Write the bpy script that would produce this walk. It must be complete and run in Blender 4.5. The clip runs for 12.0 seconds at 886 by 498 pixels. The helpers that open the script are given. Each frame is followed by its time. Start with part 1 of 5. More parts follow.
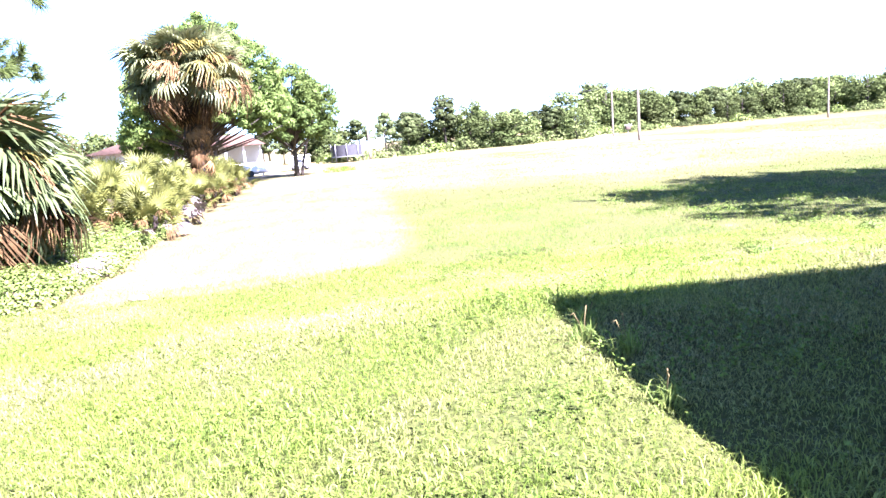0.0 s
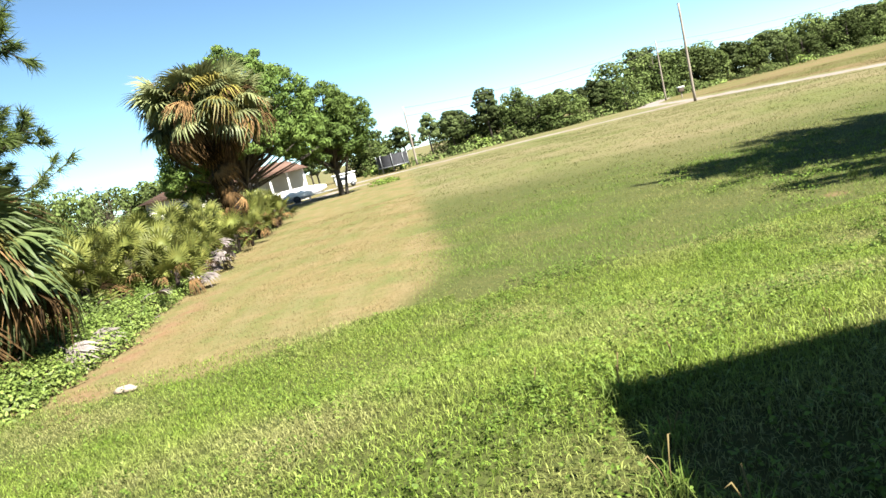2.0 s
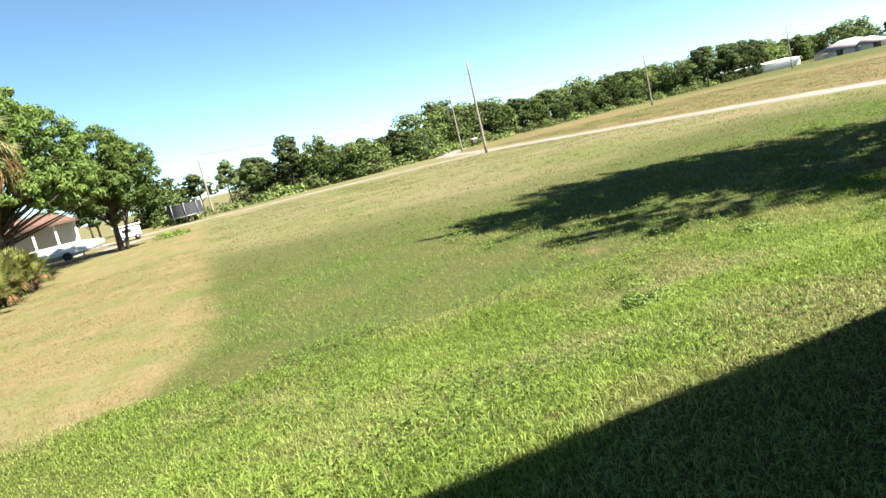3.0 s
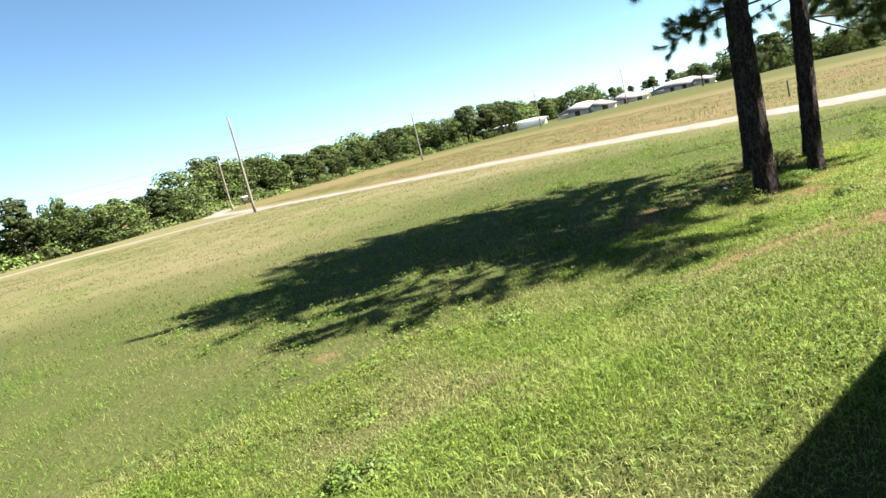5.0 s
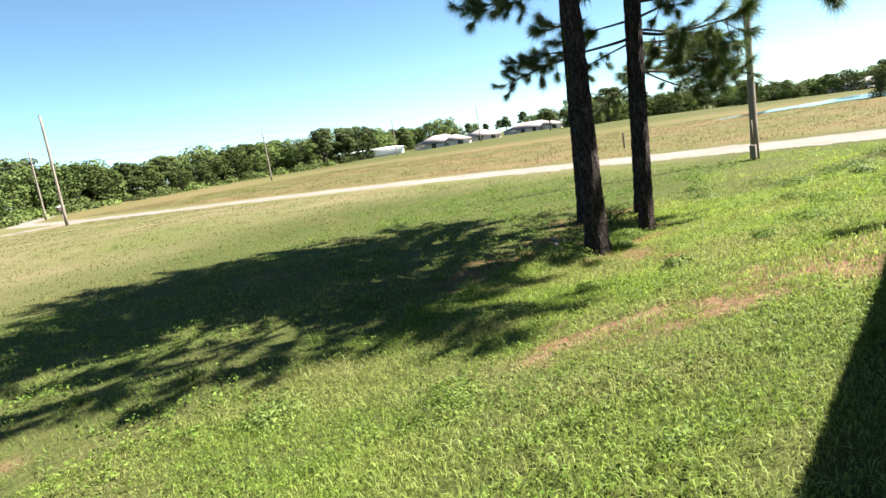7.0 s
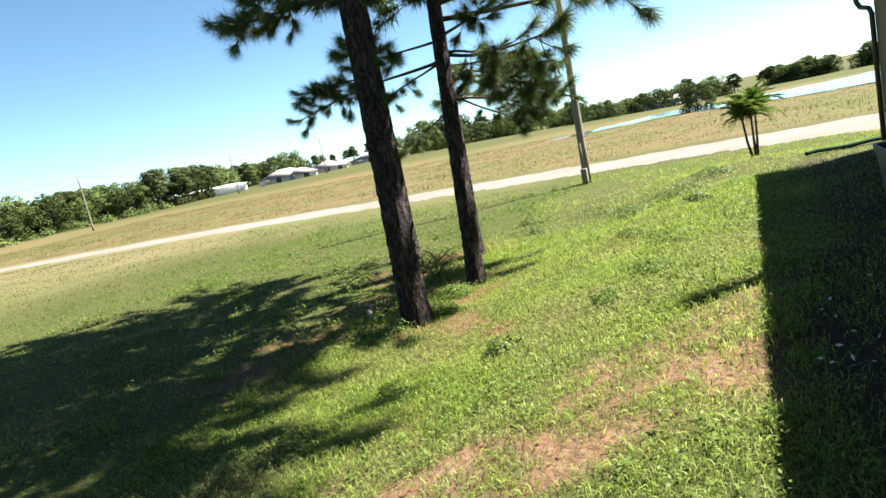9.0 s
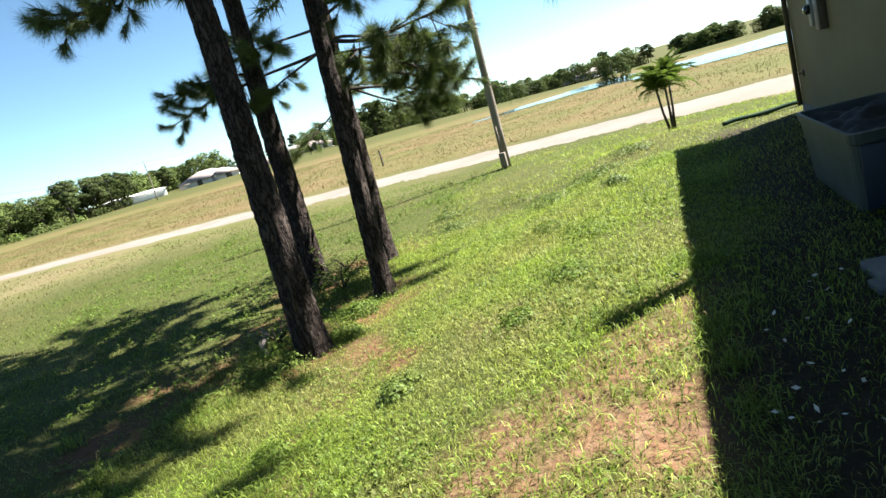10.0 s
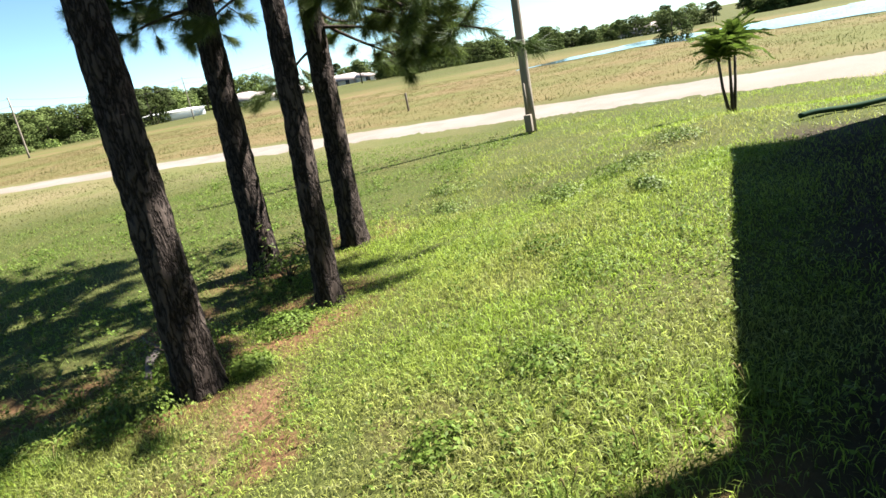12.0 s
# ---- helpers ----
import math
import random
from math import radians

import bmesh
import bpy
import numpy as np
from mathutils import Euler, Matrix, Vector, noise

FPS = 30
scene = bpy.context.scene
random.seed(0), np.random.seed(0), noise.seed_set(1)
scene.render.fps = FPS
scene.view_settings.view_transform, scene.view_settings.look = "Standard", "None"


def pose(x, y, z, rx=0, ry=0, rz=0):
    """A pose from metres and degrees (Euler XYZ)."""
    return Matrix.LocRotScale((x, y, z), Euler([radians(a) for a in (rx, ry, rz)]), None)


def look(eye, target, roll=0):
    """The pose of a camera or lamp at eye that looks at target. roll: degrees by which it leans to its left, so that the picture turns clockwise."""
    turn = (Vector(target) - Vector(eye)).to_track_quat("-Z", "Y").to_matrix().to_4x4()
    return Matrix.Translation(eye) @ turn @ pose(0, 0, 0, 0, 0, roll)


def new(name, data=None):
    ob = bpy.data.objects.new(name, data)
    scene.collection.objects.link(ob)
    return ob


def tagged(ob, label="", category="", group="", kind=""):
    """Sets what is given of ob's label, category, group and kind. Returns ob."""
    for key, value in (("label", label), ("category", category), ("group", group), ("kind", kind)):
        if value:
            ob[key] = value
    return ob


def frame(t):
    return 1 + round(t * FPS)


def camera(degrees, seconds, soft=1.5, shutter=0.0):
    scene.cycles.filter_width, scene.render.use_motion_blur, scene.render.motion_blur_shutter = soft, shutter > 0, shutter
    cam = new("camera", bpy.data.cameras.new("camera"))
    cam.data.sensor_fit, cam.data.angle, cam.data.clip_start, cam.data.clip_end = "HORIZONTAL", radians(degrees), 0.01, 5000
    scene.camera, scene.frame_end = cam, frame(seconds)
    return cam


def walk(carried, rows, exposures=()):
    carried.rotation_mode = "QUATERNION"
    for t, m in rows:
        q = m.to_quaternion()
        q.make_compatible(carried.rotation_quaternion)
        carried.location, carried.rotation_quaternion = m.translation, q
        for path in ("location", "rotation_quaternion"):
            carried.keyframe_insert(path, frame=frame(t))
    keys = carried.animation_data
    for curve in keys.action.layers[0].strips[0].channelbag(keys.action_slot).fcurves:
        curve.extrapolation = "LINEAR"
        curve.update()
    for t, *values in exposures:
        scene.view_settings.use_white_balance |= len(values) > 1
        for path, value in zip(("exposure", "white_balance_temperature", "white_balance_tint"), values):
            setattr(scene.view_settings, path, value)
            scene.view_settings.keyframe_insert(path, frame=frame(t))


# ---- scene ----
PATH = [
    (0, -1.355, -4.694, 1.631, 80.232, 4.778, -7.854),
    (0.5, -1.281, -4.234, 1.653, 80.775, 6.833, -3.679),
    (1, -1.060, -3.786, 1.682, 81.255, 7.503, -1.474),
    (1.5, -0.905, -3.366, 1.674, 80.700, 9.176, -0.696),
    (2, -0.670, -2.982, 1.694, 80.580, 13.747, -3.548),
    (2.5, -0.302, -2.636, 1.688, 79.993, 12.744, -6.972),
    (3, 0.003, -2.454, 1.729, 80.598, 13.173, -20.481),
    (5, 1.686, -1.088, 1.741, 80.680, 13.760, -39.805),
    (5.5, 1.977, -0.888, 1.772, 81.145, 10.821, -42.905),
    (6, 2.440, -0.749, 1.768, 81.314, 9.502, -45.718),
    (6.5, 2.853, -0.558, 1.722, 80.263, 7.855, -48.076),
    (7, 3.288, -0.444, 1.705, 80.489, 8.949, -52.089),
    (9, 5.367, -0.031, 1.753, 80.507, 11.997, -65.276),
    (9.5, 5.860, -0.062, 1.734, 79.716, 14.577, -70.743),
    (10, 6.391, -0.044, 1.745, 77.710, 15.815, -71.857),
    (10.5, 6.911, -0.077, 1.743, 77.782, 12.284, -72.347),
    (11, 7.458, -0.029, 1.745, 74.355, 12.956, -66.806),
    (11.5, 7.921, 0.037, 1.730, 74.105, 12.243, -67.166),
    (12, 8.444, -0.017, 1.755, 73.759, 10.817, -67.517),
]

CLIP = 12.0
cam = camera(68.15, CLIP, soft=1.55)
walk(cam, [(t, pose(*v)) for t, *v in PATH],
     exposures=[(0, 3.95, 5550, 41), (0.2, 3.62, 5650, 39), (0.4, 3.26, 5750, 36), (0.7, 2.88, 5950, 29), (1.1, 2.58, 6250, 19), (1.6, 2.42, 6450, 11), (2.0, 2.42, 6500, 10), (12, 2.42, 6500, 10)])

# ---- light ----
SUN_AZ, SUN_EL = 138.6, 49.0
sun_way = Vector((math.sin(radians(SUN_AZ)) * math.cos(radians(SUN_EL)),
                  math.cos(radians(SUN_AZ)) * math.cos(radians(SUN_EL)), math.sin(radians(SUN_EL))))
world = bpy.data.worlds.new("world")
scene.world = world
world.use_nodes = True
wn = world.node_tree.nodes
sky = wn.new("ShaderNodeTexSky")
sky.sky_type = "NISHITA"
sky.sun_disc = False
sky.sun_elevation, sky.sun_rotation = radians(SUN_EL), radians(SUN_AZ)
sky.air_density, sky.dust_density, sky.ozone_density = 0.52, 0.12, 1.0
wn["Background"].inputs[1].default_value = 0.05
clear = wn.new("ShaderNodeMix")
clear.data_type, clear.blend_type = "RGBA", "MULTIPLY"
clear.inputs[0].default_value = 1.0
clear.inputs[7].default_value = (0.86, 1.03, 0.96, 1)
world.node_tree.links.new(sky.outputs[0], clear.inputs[6])
world.node_tree.links.new(clear.outputs[2], wn["Background"].inputs[0])
sun = new("sun", bpy.data.lights.new("sun", "SUN"))
sun.data.energy, sun.data.angle, sun.data.color = 5.0, radians(0.55), (1.0, 0.965, 0.90)
sun.matrix_world = look(sun_way * 60, (0, 0, 0))


# ---- materials ----
def mat(name, c1, c2, scale=4.0, rough=0.85, bump=0.0, bscale=40.0, island=0.0, objrand=0.0,
        translucent=0.0, metal=0.0, spec=0.3, stretch=(1, 1, 1), c3=None, scale3=0.6):
    m = bpy.data.materials.new(name)
    m.use_nodes = True
    n, l = m.node_tree.nodes, m.node_tree.links
    b = n["Principled BSDF"]
    tc = n.new("ShaderNodeTexCoord")
    mp = n.new("ShaderNodeMapping")
    mp.inputs["Scale"].default_value = stretch
    l.new(tc.outputs["Object"], mp.inputs[0])
    nz = n.new("ShaderNodeTexNoise")
    nz.inputs["Scale"].default_value, nz.inputs["Detail"].default_value = scale, 6
    nz.inputs["Roughness"].default_value = 0.65
    l.new(mp.outputs[0], nz.inputs["Vector"])
    ramp = n.new("ShaderNodeMapRange")
    ramp.inputs[1].default_value, ramp.inputs[2].default_value = 0.32, 0.68
    l.new(nz.outputs[0], ramp.inputs[0])
    mix = n.new("ShaderNodeMix")
    mix.data_type = "RGBA"
    l.new(ramp.outputs[0], mix.inputs[0])
    mix.inputs[6].default_value, mix.inputs[7].default_value = (*c1, 1), (*c2, 1)
    col = mix.outputs[2]
    if c3:
        n3 = n.new("ShaderNodeTexNoise")
        n3.inputs["Scale"].default_value, n3.inputs["Detail"].default_value = scale3, 3
        l.new(tc.outputs["Object"], n3.inputs["Vector"])
        r3 = n.new("ShaderNodeMapRange")
        r3.inputs[1].default_value, r3.inputs[2].default_value = 0.45, 0.65
        l.new(n3.outputs[0], r3.inputs[0])
        m3 = n.new("ShaderNodeMix")
        m3.data_type = "RGBA"
        l.new(r3.outputs[0], m3.inputs[0])
        l.new(col, m3.inputs[6])
        m3.inputs[7].default_value = (*c3, 1)
        col = m3.outputs[2]
    for amount, node, sock in ((island, "ShaderNodeNewGeometry", "Random Per Island"), (objrand, "ShaderNodeObjectInfo", "Random")):
        if amount:
            g = n.new(node)
            r = n.new("ShaderNodeMapRange")
            r.inputs[3].default_value, r.inputs[4].default_value = 1 - amount, 1 + amount
            l.new(g.outputs[sock], r.inputs[0])
            hs = n.new("ShaderNodeHueSaturation")
            l.new(r.outputs[0], hs.inputs["Value"])
            l.new(col, hs.inputs["Color"])
            col = hs.outputs[0]
    l.new(col, b.inputs["Base Color"])
    b.inputs["Roughness"].default_value = rough
    b.inputs["Metallic"].default_value = metal
    b.inputs["Specular IOR Level"].default_value = spec
    if bump:
        bn = n.new("ShaderNodeTexNoise")
        bn.inputs["Scale"].default_value, bn.inputs["Detail"].default_value = bscale, 8
        l.new(mp.outputs[0], bn.inputs["Vector"])
        bp = n.new("ShaderNodeBump")
        bp.inputs["Strength"].default_value, bp.inputs["Distance"].default_value = min(bump, 1), 0.02
        l.new(bn.outputs[0], bp.inputs["Height"])
        l.new(bp.outputs[0], b.inputs["Normal"])
    if translucent:
        tr = n.new("ShaderNodeBsdfTranslucent")
        l.new(col, tr.inputs[0])
        ms = n.new("ShaderNodeMixShader")
        ms.inputs[0].default_value = translucent
        l.new(b.outputs[0], ms.inputs[1])
        l.new(tr.outputs[0], ms.inputs[2])
        l.new(ms.outputs[0], n["Material Output"].inputs[0])
    return m


M = dict(
    blade=mat("grass_blade", (0.117, 0.186, 0.031), (0.173, 0.233, 0.050), 0.9, 0.6, island=0.4, translucent=0.48, c3=(0.207, 0.203, 0.073), scale3=0.35, spec=0.12),
    bladenear=mat("near_grass_blade", (0.135, 0.200, 0.028), (0.213, 0.264, 0.051), 1.0, 0.55, island=0.55, translucent=0.48, c3=(0.232, 0.232, 0.084), scale3=0.5, spec=0.2),
    bladelight=mat("pale_grass_blade", (0.175, 0.260, 0.028), (0.269, 0.335, 0.054), 1.3, 0.5, island=0.55, translucent=0.48, c3=(0.260, 0.269, 0.071), scale3=0.5, spec=0.25),
    weed=mat("weed_leaf", (0.068, 0.116, 0.016), (0.132, 0.180, 0.032), 1.5, 0.6, island=0.4, translucent=0.35, spec=0.15),
    mown=mat("dry_mown_grass", (0.119, 0.094, 0.038), (0.162, 0.126, 0.058), 1.2, 0.85, island=0.35, translucent=0.2, spec=0.1),
    field=mat("field_grass", (0.068, 0.078, 0.022), (0.096, 0.096, 0.033), 0.4, 0.8, island=0.35, translucent=0.25, spec=0.05),
    gold=mat("tall_dry_grass", (0.094, 0.077, 0.031), (0.128, 0.100, 0.043), 0.3, 0.85, island=0.08, translucent=0.35, c3=(0.072, 0.080, 0.022), scale3=0.10, spec=0.03),
    bark=mat("pine_bark", (0.022, 0.016, 0.013), (0.074, 0.052, 0.042), 9, 0.95, 1.0, 22, stretch=(1, 1, 0.35)),
    twig=mat("pine_twig", (0.030, 0.020, 0.015), (0.059, 0.042, 0.030), 12, 0.9, 0.4, 40),
    needle=mat("pine_needles", (0.045, 0.070, 0.018), (0.115, 0.150, 0.034), 1.6, 0.5, island=0.45, translucent=0.45, spec=0.3),
    leafdark=mat("oak_leaves", (0.037, 0.058, 0.015), (0.099, 0.119, 0.039), 0.5, 0.85, island=0.45, objrand=0.5, translucent=0.2, spec=0.05),
    leafpine=mat("far_pine_needles", (0.053, 0.088, 0.019), (0.109, 0.152, 0.035), 0.5, 0.7, island=0.4, objrand=0.25, translucent=0.2, spec=0.1),
    leaffar=mat("distant_pine_needles", (0.037, 0.054, 0.019), (0.084, 0.100, 0.037), 0.5, 0.85, island=0.4, objrand=0.45, translucent=0.25, spec=0.05),
    trunkfar=mat("grey_trunk", (0.025, 0.020, 0.015), (0.065, 0.054, 0.042), 5, 0.9, 0.4, 15),
    palmgreen=mat("palm_frond_green", (0.034, 0.050, 0.015), (0.084, 0.104, 0.037), 3, 0.4, island=0.3, objrand=0.3, translucent=0.25, spec=0.5),
    palmdark=mat("palm_frond_dark_green", (0.028, 0.044, 0.013), (0.084, 0.104, 0.037), 3, 0.5, island=0.4, objrand=0.5, translucent=0.2, spec=0.22),
    palmolive=mat("palm_frond_silvery", (0.062, 0.077, 0.030), (0.145, 0.154, 0.064), 3, 0.5, island=0.35, objrand=0.45, translucent=0.25, spec=0.3),
    palmyellow=mat("palm_frond_yellow", (0.151, 0.126, 0.026), (0.094, 0.083, 0.024), 3, 0.5, island=0.35, objrand=0.5, translucent=0.25, spec=0.2),
    palmdead=mat("palm_frond_dead", (0.032, 0.022, 0.011), (0.120, 0.070, 0.029), 4, 0.9, island=0.5, objrand=0.9, translucent=0.12, spec=0.05),
    palmgrey=mat("palm_frond_bleached", (0.070, 0.058, 0.052), (0.150, 0.128, 0.118), 4, 0.85, island=0.5, objrand=0.4, spec=0.1),
    palmtrunk=mat("palm_trunk_fibre", (0.015, 0.011, 0.009), (0.042, 0.030, 0.023), 8, 0.95, 0.9, 30),
    saw=mat("palmetto_frond", (0.046, 0.062, 0.011), (0.117, 0.120, 0.028), 2, 0.55, island=0.35, objrand=0.45, translucent=0.25, spec=0.25),
    vine=mat("vine_leaf", (0.064, 0.108, 0.019), (0.148, 0.184, 0.042), 1.5, 0.55, island=0.5, translucent=0.25, spec=0.2),
    pole=mat("weathered_pole_wood", (0.145, 0.120, 0.092), (0.230, 0.196, 0.155), 6, 0.9, 0.5, 30, stretch=(1, 1, 0.1)),
    wire=mat("black_wire", (0.03, 0.03, 0.03), (0.05, 0.05, 0.05), 5, 0.6),
    stucco=mat("tan_stucco", (0.178, 0.144, 0.077), (0.208, 0.166, 0.090), 3, 0.9, 0.5, 120, c3=(0.164, 0.129, 0.070), scale3=0.8),
    farwall=mat("cream_stucco", (0.527, 0.493, 0.425), (0.595, 0.561, 0.493), 1, 0.9, 0.2, 30),
    farroof=mat("pale_shingle", (0.272, 0.224, 0.208), (0.336, 0.288, 0.272), 2, 0.9, 0.4, 20),
    brownroof=mat("brown_shingle", (0.079, 0.045, 0.030), (0.124, 0.074, 0.054), 3, 0.9, 0.5, 20),
    white=mat("white_paint", (0.666, 0.666, 0.648), (0.738, 0.738, 0.72), 3, 0.5, 0.1, 30),
    trimdark=mat("brown_metal_trim", (0.050, 0.037, 0.025), (0.079, 0.059, 0.042), 4, 0.5),
    grey=mat("grey_metal", (0.149, 0.154, 0.154), (0.198, 0.203, 0.203), 6, 0.45, 0.1, 30, metal=0.5),
    glass=mat("dark_glass", (0.02, 0.025, 0.03), (0.03, 0.035, 0.04), 2, 0.08, spec=0.6),
    tub=mat("teal_plastic", (0.030, 0.041, 0.038), (0.047, 0.059, 0.055), 2.5, 0.5, 0.15, 25, c3=(0.059, 0.072, 0.067), scale3=2.0),
    tubdark=mat("blue_plastic", (0.006, 0.011, 0.022), (0.010, 0.018, 0.034), 2.5, 0.5, 0.1, 25, c3=(0.014, 0.022, 0.034), scale3=3.0),
    slab=mat("weathered_concrete", (0.099, 0.099, 0.099), (0.149, 0.149, 0.146), 7, 0.9, 0.4, 60),
    hose=mat("green_hose", (0.010, 0.030, 0.016), (0.020, 0.048, 0.028), 4, 0.85, spec=0.1),
    blacknet=mat("black_netting", (0.02, 0.02, 0.022), (0.04, 0.04, 0.045), 5, 0.8),
    dirtclod=mat("dry_sand", (0.224, 0.174, 0.123), (0.308, 0.252, 0.196), 9, 0.95, 0.6, 50),
)


def bark_material():
    m = bpy.data.materials.new("plated_pine_bark")
    m.use_nodes = True
    n, l = m.node_tree.nodes, m.node_tree.links
    b = n["Principled BSDF"]
    tc, mp = n.new("ShaderNodeTexCoord"), n.new("ShaderNodeMapping")
    mp.inputs["Scale"].default_value = (1, 1, 0.3)
    l.new(tc.outputs["Object"], mp.inputs[0])
    nz = n.new("ShaderNodeTexNoise")
    nz.inputs["Scale"].default_value, nz.inputs["Detail"].default_value = 9, 5
    l.new(mp.outputs[0], nz.inputs["Vector"])
    add = n.new("ShaderNodeMix")
    add.data_type = "RGBA"
    add.inputs[0].default_value = 0.34
    l.new(mp.outputs[0], add.inputs[6])
    l.new(nz.outputs["Color"], add.inputs[7])
    vo = n.new("ShaderNodeTexVoronoi")
    vo.feature = "DISTANCE_TO_EDGE"
    vo.inputs["Scale"].default_value = 17
    l.new(add.outputs[2], vo.inputs["Vector"])
    r = n.new("ShaderNodeMapRange")
    r.inputs[1].default_value, r.inputs[2].default_value = 0.0, 0.22
    l.new(vo.outputs["Distance"], r.inputs[0])
    n2 = n.new("ShaderNodeTexNoise")
    n2.inputs["Scale"].default_value, n2.inputs["Detail"].default_value = 16, 8
    l.new(mp.outputs[0], n2.inputs["Vector"])
    top = n.new("ShaderNodeMix")
    top.data_type = "RGBA"
    top.inputs[6].default_value, top.inputs[7].default_value = (0.016, 0.012, 0.010, 1), (0.105, 0.080, 0.068, 1)
    l.new(n2.outputs[0], top.inputs[0])
    c = n.new("ShaderNodeMix")
    c.data_type = "RGBA"
    c.inputs[6].default_value = (0.010, 0.007, 0.006, 1)
    l.new(r.outputs[0], c.inputs[0])
    l.new(top.outputs[2], c.inputs[7])
    l.new(c.outputs[2], b.inputs["Base Color"])
    b.inputs["Roughness"].default_value = 0.95
    b.inputs["Specular IOR Level"].default_value = 0.15
    bp, bq = n.new("ShaderNodeBump"), n.new("ShaderNodeBump")
    bp.inputs["Strength"].default_value, bp.inputs["Distance"].default_value = 0.8, 0.02
    bq.inputs["Strength"].default_value, bq.inputs["Distance"].default_value = 0.7, 0.01
    l.new(r.outputs[0], bp.inputs["Height"])
    l.new(n2.outputs[0], bq.inputs["Height"])
    l.new(bq.outputs[0], bp.inputs["Normal"])
    l.new(bp.outputs[0], b.inputs["Normal"])
    return m


M["bark"] = bark_material()
water = bpy.data.materials.new("lake_water")
water.use_nodes = True
wb = water.node_tree.nodes["Principled BSDF"]
wb.inputs["Base Color"].default_value = (0.05, 0.08, 0.09, 1)
wb.inputs["Roughness"].default_value = 0.08
wz = water.node_tree.nodes.new("ShaderNodeTexNoise")
wz.inputs["Scale"].default_value = 1.5
wp = water.node_tree.nodes.new("ShaderNodeBump")
wp.inputs["Strength"].default_value, wp.inputs["Distance"].default_value = 0.08, 0.03
water.node_tree.links.new(wz.outputs[0], wp.inputs["Height"])
water.node_tree.links.new(wp.outputs[0], wb.inputs["Normal"])
M["water"] = water
M["road"] = mat("pale_shell_road", (0.140, 0.123, 0.106), (0.200, 0.174, 0.153), 0.8, 0.95, 0.5, 60, c3=(0.166, 0.136, 0.112), scale3=0.15, spec=0.1)
rng = np.random.default_rng(7)


# ---- mesh helpers ----
def build(name, V, F, material, parent=None, label="", category="", group="", kind="", smooth=False):
    """One mesh object from arrays of places and of faces (all triangles or all quads)."""
    V, F = np.asarray(V, dtype=np.float32), np.asarray(F, dtype=np.int32)
    me = bpy.data.meshes.new(name)
    k = F.shape[1]
    me.vertices.add(len(V))
    me.vertices.foreach_set("co", V.ravel())
    me.loops.add(F.size)
    me.loops.foreach_set("vertex_index", F.ravel())
    me.polygons.add(len(F))
    me.polygons.foreach_set("loop_start", np.arange(0, F.size, k, dtype=np.int32))
    me.polygons.foreach_set("loop_total", np.full(len(F), k, dtype=np.int32))
    if smooth:
        me.polygons.foreach_set("use_smooth", np.ones(len(F), dtype=bool))
    me.update(calc_edges=True)
    me.materials.append(M[material])
    ob = new(name, me)
    ob.parent = parent
    return tagged(ob, label, category, group, kind)


def shared(name, me, parent, m=None, label=""):
    ob = new(name, me)
    ob.parent = parent
    if m is not None:
        ob.matrix_basis = m
    return tagged(ob, label)


def thing(name, label, category, m=None, group=""):
    ob = new(name)
    ob.empty_display_size = 0.1
    if m is not None:
        ob.matrix_basis = m
    return tagged(ob, label, category, group)


def join(parts):
    """Arrays of several pieces as one; quads are cut into triangles."""
    Vs, Fs, k = [], [], 0
    for V, F in parts:
        V, F = np.asarray(V, dtype=float), np.asarray(F, dtype=int)
        if F.shape[1] == 4:
            F = np.concatenate([F[:, [0, 1, 2]], F[:, [0, 2, 3]]])
        Vs.append(V)
        Fs.append(F + k)
        k += len(V)
    return np.concatenate(Vs), np.concatenate(Fs)


def tube(points, radii, sides=8, rough=0.0):
    P = np.asarray(points, dtype=float)
    n = len(P)
    D = np.gradient(P, axis=0)
    D /= np.linalg.norm(D, axis=1)[:, None] + 1e-9
    ref = np.array([0, 0, 1.0]) if abs(D[:, 2]).mean() < 0.8 else np.array([1.0, 0, 0])
    A = np.cross(D, ref)
    A /= np.linalg.norm(A, axis=1)[:, None] + 1e-9
    B = np.cross(D, A)
    a = np.linspace(0, 2 * np.pi, sides, endpoint=False)
    R = np.asarray(radii, dtype=float)[:, None] * (1 + rough * rng.uniform(-1, 1, (n, sides)))
    V = P[:, None] + A[:, None] * (np.cos(a) * R)[..., None] + B[:, None] * (np.sin(a) * R)[..., None]
    i, j = np.meshgrid(np.arange(n - 1), np.arange(sides), indexing="ij")
    j2 = (j + 1) % sides
    F = np.stack([i * sides + j, i * sides + j2, (i + 1) * sides + j2, (i + 1) * sides + j], -1).reshape(-1, 4)
    V = V.reshape(-1, 3)
    k = len(V)
    V = np.concatenate([V, P[:1], P[-1:]])
    js = np.arange(sides)
    c0 = np.stack([np.full(sides, k), (js + 1) % sides, js, js], -1)
    c1 = np.stack([np.full(sides, k + 1), (n - 1) * sides + js, (n - 1) * sides + (js + 1) % sides], -1)
    tri = np.concatenate([F[:, [0, 1, 2]], F[:, [0, 2, 3]], c0[:, :3], c1])
    return V, tri


